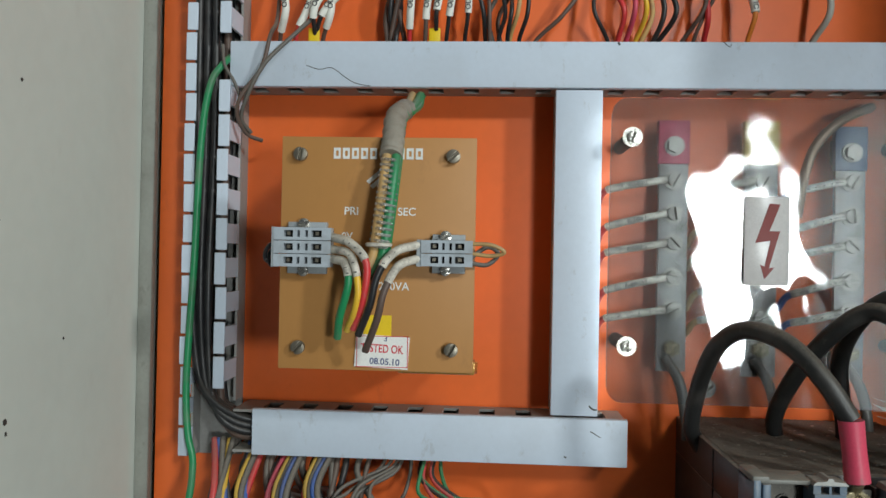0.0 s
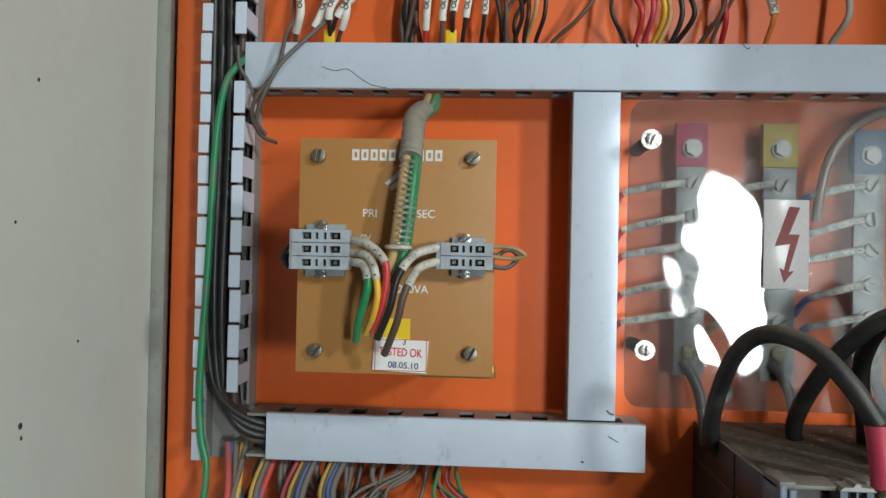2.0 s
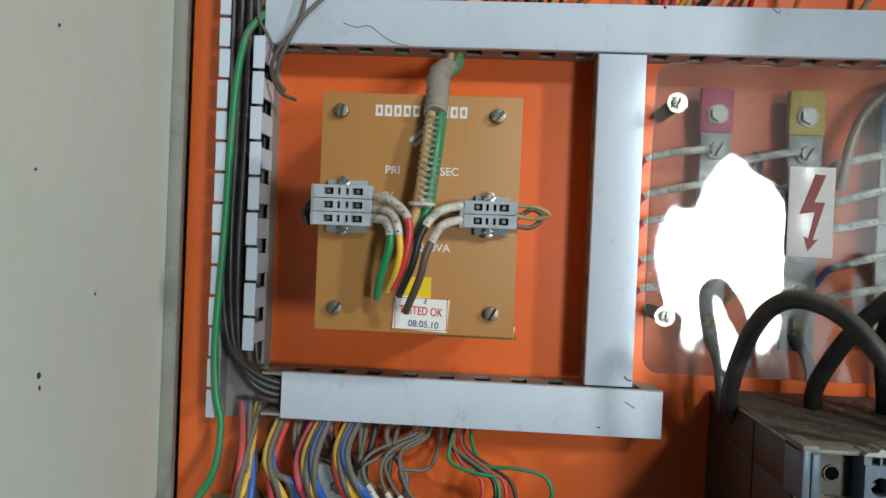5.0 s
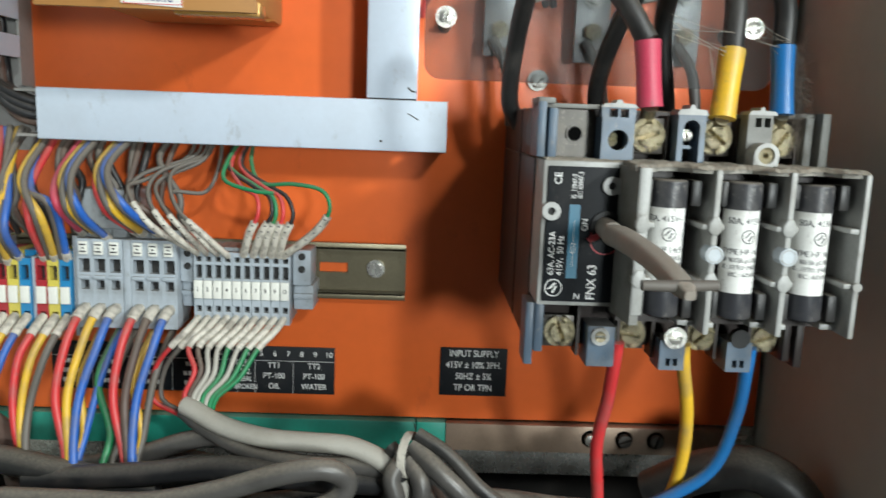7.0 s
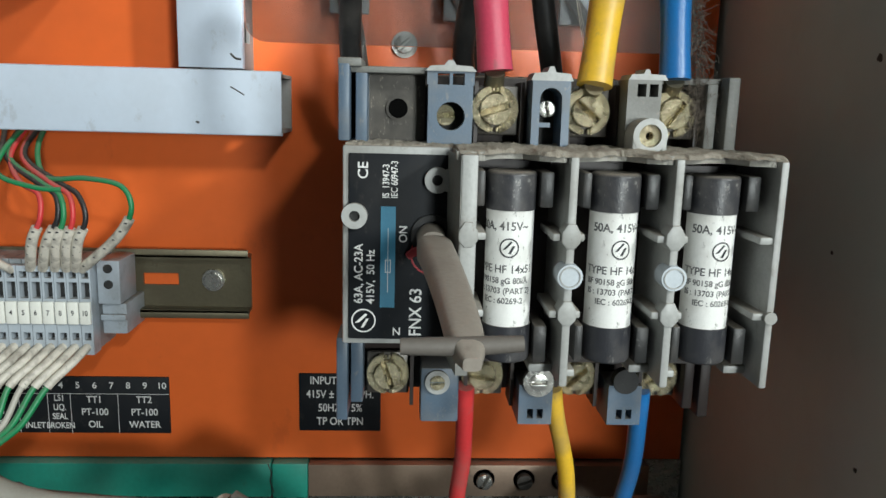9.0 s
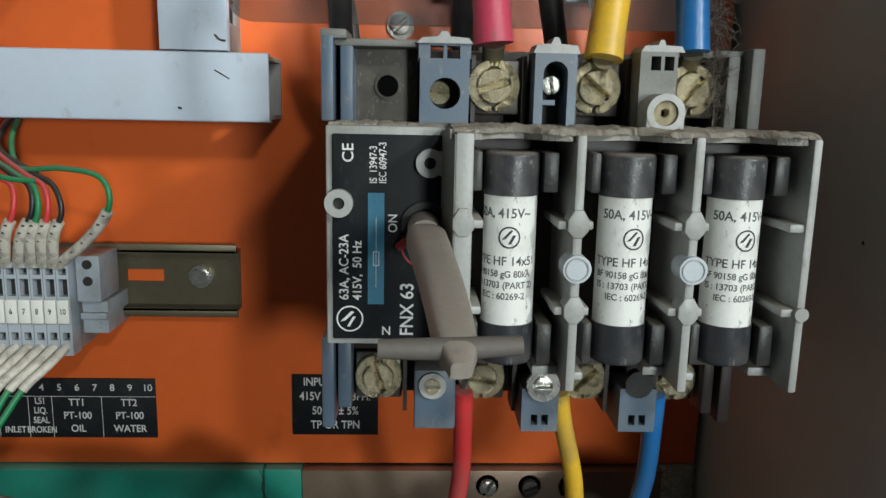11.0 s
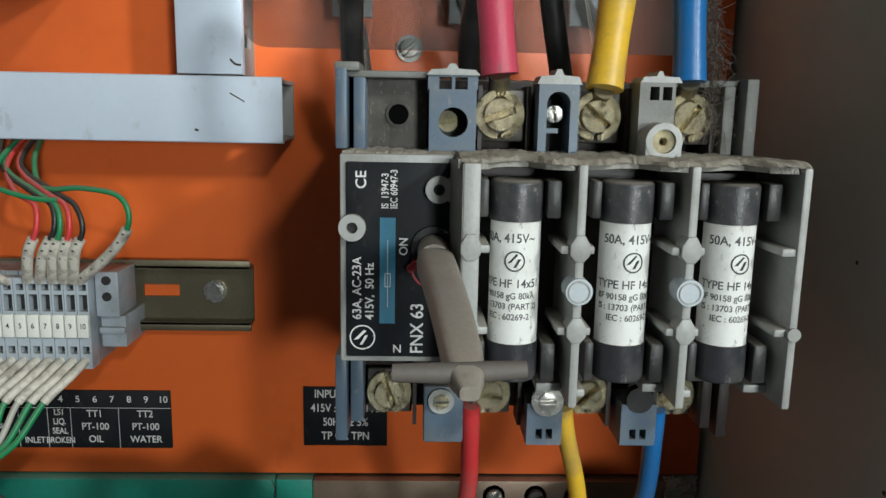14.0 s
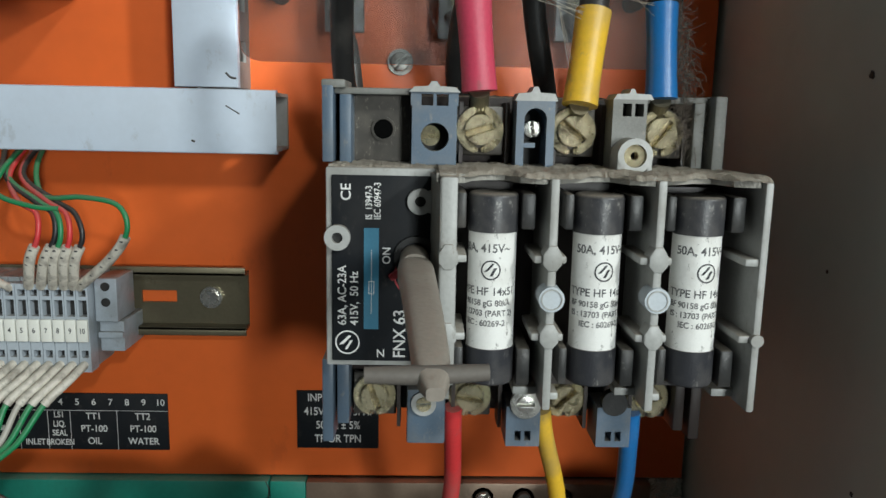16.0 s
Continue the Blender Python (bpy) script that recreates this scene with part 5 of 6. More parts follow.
    for s_, x, z, size, sq in (("63A, AC-23A", 0.1533, 1.3493, 0.0036, 0.92), ("415V,  50 Hz", 0.1569, 1.3493, 0.0034, 0.92), ("IS  13947-3", 0.1612, 1.3815, 0.0028, 0.78), ("IEC 60947-3", 0.1637, 1.3815, 0.0028, 0.78), ("FNX 63", 0.1706, 1.3392, 0.0052, 0.9), ("ON", 0.1665, 1.3682, 0.0034, 0.95), ("CE", 0.1545, 1.3870, 0.0042, 1.0)):
        words(fp, "print", s_, x, z, y, size, INKW, turn=90, squash=sq)
    words(fp, "print", "N", 0.1648, 1.3405, y, 0.0034, INKW, align="CENTER")
    part("print", tube_ring(bmesh.new(), (0.1548, 1.3440), 0.0033, 0.0037, y - 0.0001, y), INKW, fp)
    bm = prism(bmesh.new(), [(0.1522, 1.3432), (0.1552, 1.3462), (0.1560, 1.3459), (0.1536, 1.3435)], y - 0.0001, y)
    prism(bm, [(0.1540, 1.3418), (0.1556, 1.3446), (0.1564, 1.3446), (0.1548, 1.3418)], y - 0.0001, y)
    part("print", bm, INKW, fp)

    # fuse carrier: roof, floor, back, fins
    part("bay_back", B(0.1835, 0.2715, 0.3960, 0.4140, 1.3290, 1.3965), SWBODY, s)
    roof = [(0.1805, 0.4140), (0.1805, 0.3700), (0.1880, 0.3690)]
    for x in (0.1968, 0.2266, 0.2552):
        roof += [(x - 0.0065, 0.3760), (x - 0.002, 0.3800), (x + 0.003, 0.3800), (x + 0.0065, 0.3720), (x + 0.0125, 0.3690)]
    roof += [(0.2706, 0.3720), (0.2706, 0.4140)]
    bm = bmesh.new()
    lo, hi = [bm.verts.new((x, y_, 1.3945)) for x, y_ in roof], [bm.verts.new((x, y_ + 0.0006, 1.3968)) for x, y_ in roof]
    bm.faces.new(lo), bm.faces.new(hi[::-1])
    for i in range(len(roof)):
        j = (i + 1) % len(roof)
        bm.faces.new((lo[i], lo[j], hi[j], hi[i]))
    bmesh.ops.triangulate(bm, faces=[f for f in bm.faces if len(f.verts) > 4])
    part("carrier_roof", bm, ROOF, s, "grey moulded roof under thick dust")
    for k, (x0, x1) in enumerate(((0.1818, 0.1862), (0.2109, 0.2133), (0.2397, 0.2421), (0.2686, 0.2708))):
        f = part("fin", B(x0, x1, 0.3672, 0.4000, 1.3315 if k else 1.3385, 1.3962, 0.0006), SWGREY, s)
        for z in (1.3742, 1.3525):
            part("rib", B(x0 - (0.0000 if k in (0,) else 0.0036), x1 + (0.0028 if k < 3 else 0), 0.3680, 0.3890, z - 0.0011, z + 0.0011, 0.0005), SWGREY, f)
            xc = (x0 + x1) / 2
            if k < 3:
                part("rib_boss", prism(bmesh.new(), [(xc - 0.0011, z + 0.0040), (xc - 0.0026, z + 0.0015), (xc - 0.0026, z - 0.0012), (xc - 0.0011, z - 0.0030), (xc + 0.0011, z - 0.0030), (xc + 0.0026, z - 0.0012), (xc + 0.0026, z + 0.0015), (xc + 0.0011, z + 0.0040)], 0.3666, 0.3720, bev=0.0004), SWGREY, f)
            elif z < 1.36:
                part("rib_boss", cyl(bmesh.new(), (xc, 0.3664, z), (xc, 0.372, z), 0.0018, 16), SWGREY, f)
        if k in (1, 2):
            part("boss", cyl(bmesh.new(), ((x0 + x1) / 2, 0.3655, 1.3637), ((x0 + x1) / 2, 0.372, 1.3637), 0.0035, 28), BOSSPALE, f, "pale round boss")
            part("boss_rim", tube_ring(bmesh.new(), ((x0 + x1) / 2, 1.3637), 0.0026, 0.0029, 0.3652, 0.3656), SWGREY, f)
        if 0 < k < 3:
            part("foot", B(x1 - 0.0004, x1 + 0.0024, 0.3690, 0.3760, 1.3340, 1.3362, 0.0005), SWGREY, f)
    for x in (0.1968, 0.2266, 0.2552):
        for z0, z1 in ((1.3815, 1.3915), (1.3365, 1.3475)):
            part("clip", B(x + 0.0074, x + 0.0112, 0.3735, 0.3960, z0, z1, 0.0006), CLIP, s)
            part("clip", B(x - 0.0102, x - 0.0078, 0.3745, 0.3960, z0, z1, 0.0006), CLIP, s)
        part("rib", B(x + 0.0070, x + 0.0140, 0.3770, 0.3960, 1.3325, 1.3350, 0.0005), SWGREY, s)

    # sloping side wall of the carrier beside the front panel
    bm = bmesh.new()
    poly = [(0.1792, 0.3895), (0.1816, 0.3676), (0.1850, 0.3676), (0.1850, 0.3895)]
    lo, hi = [bm.verts.new((x, y_, 1.3345)) for x, y_ in poly], [bm.verts.new((x, y_, 1.3958)) for x, y_ in poly]
    bm.faces.new(lo), bm.faces.new(hi[::-1])
    for i in range(4):
        bm.faces.new((lo[i], lo[(i + 1) % 4], hi[(i + 1) % 4], hi[i]))
    part("side_wall", bm, SWDIM, s, "sloping grimy grey side wall", smooth=False)

    # operating handle
    h = part("operating_handle", sweep(bmesh.new(), [(0.1747, 0.3890, 1.3700), (0.1750, 0.376, 1.3695)], 0.0044, 18, curved=False), HANDLE, s, "beige-grey operating handle pointing outward")
    bm = bmesh.new()
    path = spline([(0.1748, 0.3790, 1.3692), (0.1762, 0.3550, 1.3690), (0.1780, 0.3250, 1.3670), (0.1798, 0.2975, 1.3622)], 6)
    rings = []
    for i, c in enumerate(path):
        f = i / (len(path) - 1)
        d = (path[min(i + 1, len(path) - 1)] - path[max(i - 1, 0)]).normalized()
        side = d.cross(Vector((0, 0, 1))).normalized()
        up = side.cross(d)
        k = min(1.0, 0.75 + f * 3) * (1.0 - 0.32 * f) * (1.0, 0.97, 0.86, 0.5)[max(0, i - len(path) + 4)]
        rings.append([bm.verts.new(c + side * math.cos(a) * abs(math.cos(a)) ** -0.45 * 0.0052 * k + up * math.sin(a) * abs(math.sin(a)) ** -0.45 * 0.0042 * k) for a in [0.13 + 2 * math.pi * q / 16 for q in range(16)]])
    for p, q in zip(rings, rings[1:]):
        for i in range(16):
            bm.faces.new((p[i], p[(i + 1) % 16], q[(i + 1) % 16], q[i]))
    bm.faces.new(rings[0]), bm.faces.new(rings[-1][::-1])
    part("grip", bm, HANDLE, h)
    part("cross_bar", sweep(bmesh.new(), [(0.1665, 0.3025, 1.3640), (0.1782, 0.3030, 1.3640), (0.1900, 0.3035, 1.3645)], lambda t: 0.0016 + 0.0003 * math.sin(math.pi * t), 14), HANDLEDK, h)
    part("collar", tube_ring(bmesh.new(), (0.1750, 1.3705), 0.0046, 0.0064, 0.3875, 0.3890), BLACKIN, h)
    part("pointer", prism(bmesh.new(), [(0.1672, 1.3652), (0.1682, 1.3640), (0.1716, 1.3655), (0.1722, 1.3680), (0.1690, 1.3668)], 0.3850, 0.3880), REDPL, h, "small red pointer")
    part("pointer_ring", tube_ring(bmesh.new(), (0.1750, 1.3650), 0.0060, 0.0065, 0.3885, 0.3889), REDPL, h)
    return s


fuse_switch()


def fuse(x, start, mark):
    f = thing("cartridge_fuse", (x, 0.379, 1.3365), "white ceramic cartridge fuse with dark caps and black print", "fuse", group="cartridge fuses")
    y, r = 0.3790, 0.0068
    body = part("barrel", cyl(bmesh.new(), (x, y, 1.3470), (x, y, 1.3810), r, 48), CERAMIC, f)
    for z0, z1, n in ((1.3365, 1.3474, "lower_cap"), (1.3806, 1.3915, "upper_cap")):
        bm = bmesh.new()
        cyl(bm, (x, y, z0), (x, y, z1), 0.0071, 48)
        es = [e for e in bm.edges if all(abs(v.co.z - (z0 if z0 < 1.35 else z1)) < 1e-6 for v in e.verts)]
        bmesh.ops.bevel(bm, geom=es, offset=0.0012, segments=3, affect="EDGES", profile=0.5)
        part(n, bm, FUSECAP, f, "dark grey metal cap")
    wrap = (x, y, r + 0.00002)
    for s_, z, size, dx in (("50A, 415V~", 1.3762, 0.0034, 0.0), ("TYPE HF 14x51", 1.3640, 0.0032, -0.0017), ("BF 90158 gG 80kA", 1.3607, 0.0024, -0.0013), ("IS : 13703 (PART 2)", 1.3578, 0.0024, -0.0011), ("IEC : 60269-2", 1.3549, 0.0024, 0.0020)):
        words(body, "print", s_, x + dx + start, z, 0, size, INKF, wrap=wrap, squash=0.95)
    # maker's mark: a ring with two strokes
    lx = x + mark
    bm = tube_ring(bmesh.new(), (lx, 1.3702), 0.0024, 0.0028, -0.00003, 0.00003, 24)
    prism(bm, [(lx - 0.0019, 1.3696), (lx + 0.0004, 1.3722), (lx + 0.0009, 1.3719), (lx - 0.0009, 1.3698)], -0.00003, 0.00003)
    prism(bm, [(lx - 0.0003, 1.3685), (lx + 0.0009, 1.3708), (lx + 0.0017, 1.3708), (lx + 0.0005, 1.3685)], -0.00003, 0.00003)
    for v in bm.verts:
        a = (v.co.x - x) / wrap[2]
        rr = wrap[2] + 0.00004 + v.co.y
        v.co.x, v.co.y = x + rr * math.sin(a), y - rr * math.cos(a)
    part("print", bm, INKK, body)
    return f


fuse(0.1968, -0.0108, -0.0008)
fuse(0.2266, -0.0077, 0.0010)
fuse(0.2552, -0.0080, 0.0012)


# ---- heavy cables over the switch ----
def heavy(label, pts, sleeve, material, name, lug):
    c = thing("power_cable", pts[0], label, "power cable", group="heavy phase cables")
    part("jacket", sweep(bmesh.new(), pts + [sleeve[0]], 0.0046, 18, 9), CABLEBLK, c)
    part("end_sleeve", sweep(bmesh.new(), [sleeve[0], tuple((a + b) / 2 for a, b in zip(*sleeve)), sleeve[1]], lambda t: (0.0050 if name == "blue" else 0.0056) - 0.0004 * math.sin(3 * t), 20), material, c, name + " heat-shrink end sleeve")
    part("lug", sweep(bmesh.new(), [sleeve[1], lug], 0.0032, 12, curved=False), RAIL, c)
    return c


heavy("thick dusty black cable with pink end sleeve", [(0.150, 0.500, 1.410), (0.1435, 0.494, 1.424), (0.144, 0.477, 1.453), (0.147, 0.455, 1.475), (0.156, 0.440, 1.4835), (0.169, 0.423, 1.479), (0.181, 0.411, 1.464)], ((0.1912, 0.4065, 1.4470), (0.1938, 0.4050, 1.4196)), W["pink"], "pink", (0.1940, 0.4105, 1.4135))
heavy("thick dusty black cable with yellow end sleeve", [(0.196, 0.505, 1.410), (0.190, 0.495, 1.430), (0.193, 0.472, 1.458), (0.203, 0.452, 1.482), (0.216, 0.440, 1.494), (0.226, 0.428, 1.487), (0.231, 0.418, 1.468)], ((0.2290, 0.4110, 1.4450), (0.2248, 0.4045, 1.4160)), W["yellow"], "yellow", (0.2240, 0.4105, 1.4130))
heavy("thick dusty black cable with blue end sleeve", [(0.233, 0.505, 1.410), (0.227, 0.492, 1.426), (0.219, 0.480, 1.465), (0.221, 0.458, 1.491), (0.233, 0.440, 1.502), (0.246, 0.424, 1.488), (0.2505, 0.413, 1.466)], ((0.2495, 0.4085, 1.4470), (0.2500, 0.4045, 1.4184)), W["sky"], "blue", (0.2503, 0.4105, 1.4135))
p = thing("plate_screw", (0.165, 0.546, 1.433), "dusty zinc screw with washer in the orange plate", "screw")
slot_screw("head", p, (0.165, 1.4370), 0.5395, 0.0042, BARSCREW, 40, 0.004, 0.0062)

# outgoing wires
wire("thick red outgoing wire under the fuse switch", "red", [(0.1880, 0.4060, 1.3170), (0.1882, 0.409, 1.3080), (0.1890, 0.420, 1.284), (0.1880, 0.430, 1.257), (0.1930, 0.440, 1.220), (0.196, 0.45, 1.16)], 0.0031, group="outgoing wires")
wire("thick yellow outgoing wire under the fuse switch", "yellow", [(0.2175, 0.4060, 1.3165), (0.2195, 0.409, 1.306), (0.2265, 0.418, 1.279), (0.2285, 0.425, 1.252), (0.2240, 0.430, 1.225), (0.205, 0.44, 1.16)], 0.0031, group="outgoing wires")
wire("thick blue outgoing wire under the fuse switch", "sky", [(0.2475, 0.4060, 1.3160), (0.2480, 0.408, 1.306), (0.2485, 0.415, 1.279), (0.2400, 0.418, 1.251), (0.2150, 0.424, 1.230), (0.185, 0.44, 1.205)], 0.0031, group="outgoing wires")


# ---- dust and cobwebs on the switch ----
def dust_layer(name, x0, x1, y0, y1, z, nx, ny, high, front=None, seed=0.0, material=None):
    bm = bmesh.new()
    rows = []
    for i in range(nx + 1):
        x = x0 + (x1 - x0) * i / nx
        lo = max(y0, front(x)) if front else y0
        col = []
        for j in range(ny + 1):
            y = lo + (y1 - lo) * j / ny
            n = 0.5 + 0.5 * noise.noise(Vector((x * 180, y * 180, seed))) + 0.35 * noise.noise(Vector((x * 700, y * 700, seed + 5)))
            edge = -0.5 if j == 0 else (0.7 if j == 1 else 1.0)
            col.append(bm.verts.new((x, y + 0.0011 * noise.noise(Vector((x * 900, 0, seed))), z - 0.0003 + high * max(0.0, n) * edge)))
        rows.append(col)
    for a, b in zip(rows, rows[1:]):
        for j in range(ny):
            bm.faces.new((a[j], b[j], b[j + 1], a[j + 1]))
    return single(name, bm, material or DUST, "thick grey-brown dust lying on the fuse switch", "dust", kind="stuff")


def roof_front(x):
    """The scalloped front edge of the roof."""
    d = min(abs(x - c) for c in (0.1968, 0.2266, 0.2552))
    return 0.3690 + (0.0105 * max(0.0, 1 - (d / 0.0075) ** 2)) ** 1.0


dust_layer("dust", 0.1490, 0.2715, 0.3680, 0.4135, 1.3968, 220, 26, 0.0016, lambda x: 0.3905 if x < 0.181 else roof_front(x))
dust_layer("dust", 0.1500, 0.2700, 0.4220, 0.5440, 1.4185, 90, 60, 0.0012, None, 3.0, DUSTDK)
dust_layer("dust", 0.1735, 0.1868, 0.3998, 0.4100, 1.4206, 20, 10, 0.0004, None, 7.0)
dust_layer("dust", 0.2048, 0.2168, 0.3994, 0.4100, 1.4192, 20, 10, 0.0004, None, 8.0)

rng = random.Random(4)
web = bmesh.new()
for k in range(700):
    f = rng.random()
    a = Vector((0.2550, 0.409, 1.447)).lerp(Vector((0.2585, 0.404, 1.404)), f) + Vector((rng.gauss(0, 0.0009 + 0.0018 * f), rng.gauss(0, 0.0012), 0))
    b = a + Vector((rng.gauss(0.0006, 0.0024), rng.gauss(0, 0.0014), rng.gauss(-0.001, 0.0028)))
    sweep(web, [a, (a + b) / 2 + Vector((rng.gauss(0, 0.0006), 0, rng.gauss(0, 0.0006))), b], 0.00004 + 0.00006 * rng.random(), 4, 3)
for k in range(160):
    a = Vector((0.2570 + rng.random() * 0.010, 0.405 + rng.random() * 0.006, 1.4195 - rng.random() * 0.004))
    b = a + Vector((rng.gauss(0, 0.003), rng.gauss(0, 0.001), -abs(rng.gauss(0, 0.004))))
    sweep(web, [a, (a + b) / 2, b], 0.00009, 4, 2)
single("cobweb", web, DUSTDK, "matted dusty cobweb beside the blue sleeve", "cobweb", kind="stuff")
web = bmesh.new()
for k in range(16):
    a = Vector((0.1990 + rng.random() * 0.004, 0.404, 1.4480 + rng.random() * 0.010))
    b = Vector((0.2250 + rng.random() * 0.003, 0.407, 1.4400 + rng.random() * 0.012))
    if k > 6:
        a, b = Vector((0.2345 + rng.random() * 0.003, 0.408, 1.4480 + rng.random() * 0.012)), Vector((0.2470 + rng.random() * 0.004, 0.404, 1.4400 + rng.random() * 0.012))
    if k > 12:
        a, b = Vector((0.2170 + rng.random() * 0.002, 0.407, 1.4460)), Vector((0.2225 + rng.random() * 0.002, 0.405, 1.4220))
    sweep(web, [a, (a + b) / 2 - Vector((0, 0, 0.0015 * rng.random())), b], 0.00005 + 0.00006 * rng.random(), 4, 4)
single("cobweb", web, DUST, "fine cobweb threads strung between the cable ends", "cobweb", kind="stuff")

# ---- wires at the terminal row ----
UP = "wire from the duct down into the rail terminals"
for c, pts in (
    ("red", [(-0.146, 0.530, 1.398), (-0.139, 0.505, 1.374), (-0.1380, 0.495, 1.347), (-0.1435, 0.513, 1.324)]),
    ("yellow", [(-0.136, 0.530, 1.398), (-0.132, 0.502, 1.366), (-0.1320, 0.494, 1.344), (-0.1370, 0.513, 1.322)]),
    ("blue", [(-0.143, 0.530, 1.398), (-0.127, 0.503, 1.368), (-0.1255, 0.495, 1.346), (-0.1305, 0.513, 1.325)]),
    ("red", [(-0.113, 0.530, 1.398), (-0.118, 0.502, 1.368), (-0.1125, 0.493, 1.349), (-0.1165, 0.513, 1.325)]),
    ("yellow", [(-0.118, 0.530, 1.398), (-0.121, 0.502, 1.372), (-0.1070, 0.493, 1.354), (-0.1105, 0.513, 1.325)]),
    ("blue", [(-0.122, 0.530, 1.398), (-0.116, 0.503, 1.366), (-0.1000, 0.494, 1.356), (-0.1035, 0.513, 1.325)]),
    ("pink", [(-0.096, 0.530, 1.398), (-0.1015, 0.503, 1.376), (-0.0975, 0.492, 1.357), (-0.0965, 0.518, 1.340)]),
    ("yellow", [(-0.092, 0.530, 1.398), (-0.0965, 0.500, 1.378), (-0.0905, 0.490, 1.357), (-0.0890, 0.518, 1.340)]),
    ("blue", [(-0.088, 0.530, 1.398), (-0.0910, 0.496, 1.378), (-0.0845, 0.489, 1.354), (-0.0805, 0.514, 1.338)]),
    ("red", [(-0.073, 0.530, 1.398), (-0.0800, 0.504, 1.376), (-0.0700, 0.494, 1.356), (-0.0650, 0.518, 1.341)]),
    ("yellow", [(-0.0745, 0.530, 1.398), (-0.0795, 0.500, 1.378), (-0.0690, 0.490, 1.358), (-0.0610, 0.516, 1.341)]),
    ("blue", [(-0.0685, 0.530, 1.398), (-0.0730, 0.496, 1.378), (-0.0595, 0.488, 1.359), (-0.0520, 0.516, 1.341)]),
):
    q = random.Random(len(c) + int(abs(pts[0][0]) * 1e5))
    pts = [pts[0]] + [(x + q.gauss(0, 0.0012), y + q.gauss(0, 0.0015), z + q.gauss(0, 0.0015)) for x, y, z in pts[1:-1]] + [pts[-1]]
    wire("dusty " + c + " " + UP, c, pts, 0.0021, 0.10, sleeve_r=1.2, group="terminal wires")
    if c == "blue" or c == "yellow":
        wire("dusty grey " + UP, "grey", [(x + 0.0026 * (1 if z > 1.37 else -1), y - 0.001, z + 0.001) for x, y, z in pts], 0.0019, group="terminal wires")
for pts in (
    [(-0.028, 0.535, 1.398), (-0.030, 0.525, 1.386), (-0.049, 0.510, 1.377), (-0.052, 0.500, 1.364), (-0.040, 0.496, 1.347), (-0.029, 0.512, 1.331)],
    [(-0.035, 0.535, 1.398), (-0.038, 0.525, 1.385), (-0.056, 0.510, 1.373), (-0.063, 0.500, 1.368), (-0.050, 0.495, 1.350), (-0.0345, 0.512, 1.334)],
    [(-0.024, 0.535, 1.398), (-0.027, 0.525, 1.386), (-0.042, 0.510, 1.377), (-0.036, 0.498, 1.359), (-0.020, 0.496, 1.344), (-0.0115, 0.512, 1.330)],
    [(-0.020, 0.535, 1.398), (-0.020, 0.525, 1.380), (-0.026, 0.518, 1.366), (-0.042, 0.510, 1.366), (-0.034, 0.500, 1.355), (-0.022, 0.498, 1.341), (-0.0175, 0.512, 1.331)],
    [(-0.032, 0.535, 1.398), (-0.034, 0.525, 1.386), (-0.060, 0.513, 1.375), (-0.066, 0.505, 1.362), (-0.055, 0.502, 1.350), (-0.0455, 0.514, 1.339)],
    [(-0.026, 0.535, 1.398), (-0.028, 0.522, 1.384), (-0.050, 0.512, 1.372), (-0.046, 0.503, 1.360), (-0.033, 0.500, 1.346), (-0.0235, 0.512, 1.331)],
):
    wire("thin dusty grey wire with white sleeve at the terminals", "grey", pts, 0.0012, 0.34, sleeve_r=1.5, print_text="x", group="terminal wires")
for c, x0, xm, xe, xt in (("red", -0.008, 0.003, 0.0075, -0.0030), ("black", -0.010, 0.010, 0.0150, 0.0025), ("green", -0.009, 0.012, 0.0175, 0.0080), ("red", -0.003, 0.016, 0.0215, 0.0130), ("black", -0.002, 0.020, 0.0270, 0.0170)):
    wire("thin " + c + " wire with white sleeve at the terminals", c, [(x0, 0.535, 1.398), (x0 - 0.003, 0.518, 1.382), (xm - 0.006, 0.508, 1.371), (xm + 0.003, 0.505, 1.366), (xe, 0.502, 1.356), ((xe + xt) / 2, 0.504, 1.345), (xt, 0.512, 1.331)], 0.0012, 0.30, sleeve_r=2.0, print_text="x", group="terminal wires")
wire("thin green wire with long white sleeve looping to the terminals", "green", [(-0.001, 0.535, 1.398), (0.000, 0.520, 1.384), (0.008, 0.510, 1.373), (0.027, 0.504, 1.3735), (0.043, 0.502, 1.3705), (0.0475, 0.500, 1.360), (0.039, 0.503, 1.347), (0.0195, 0.512, 1.331)], 0.0012, 0.26, sleeve_r=2.0, print_text="x", group="terminal wires")
wire("thin green wire looping behind the terminal wires", "green", [(-0.008, 0.535, 1.398), (-0.0125, 0.515, 1.384), (-0.012, 0.508, 1.374), (0.004, 0.505, 1.369), (0.016, 0.505, 1.368)], 0.0012, group="terminal wires")

# dark dusty wires tangled between the duct and the terminals
TW = random.Random(23)
for k in range(16):
    x0 = -0.142 + k * 0.0066 + TW.gauss(0, 0.002)
    x1 = x0 + TW.gauss(0.002, 0.006)
    wire("dark dusty wire tangled above the rail terminals", ("brown", "black", "grey")[k % 3], [(x0, 0.532, 1.398), (x0 + TW.gauss(-0.003, 0.003), 0.520, 1.383), ((x0 + x1) / 2 + TW.gauss(0, 0.004), 0.512 + TW.gauss(0, 0.004), 1.366 + TW.gauss(0, 0.003)), (x1 + TW.gauss(0, 0.003), 0.513, 1.352), (x1, 0.526, 1.338)], 0.0016 + 0.0006 * TW.random(), group="terminal wires")

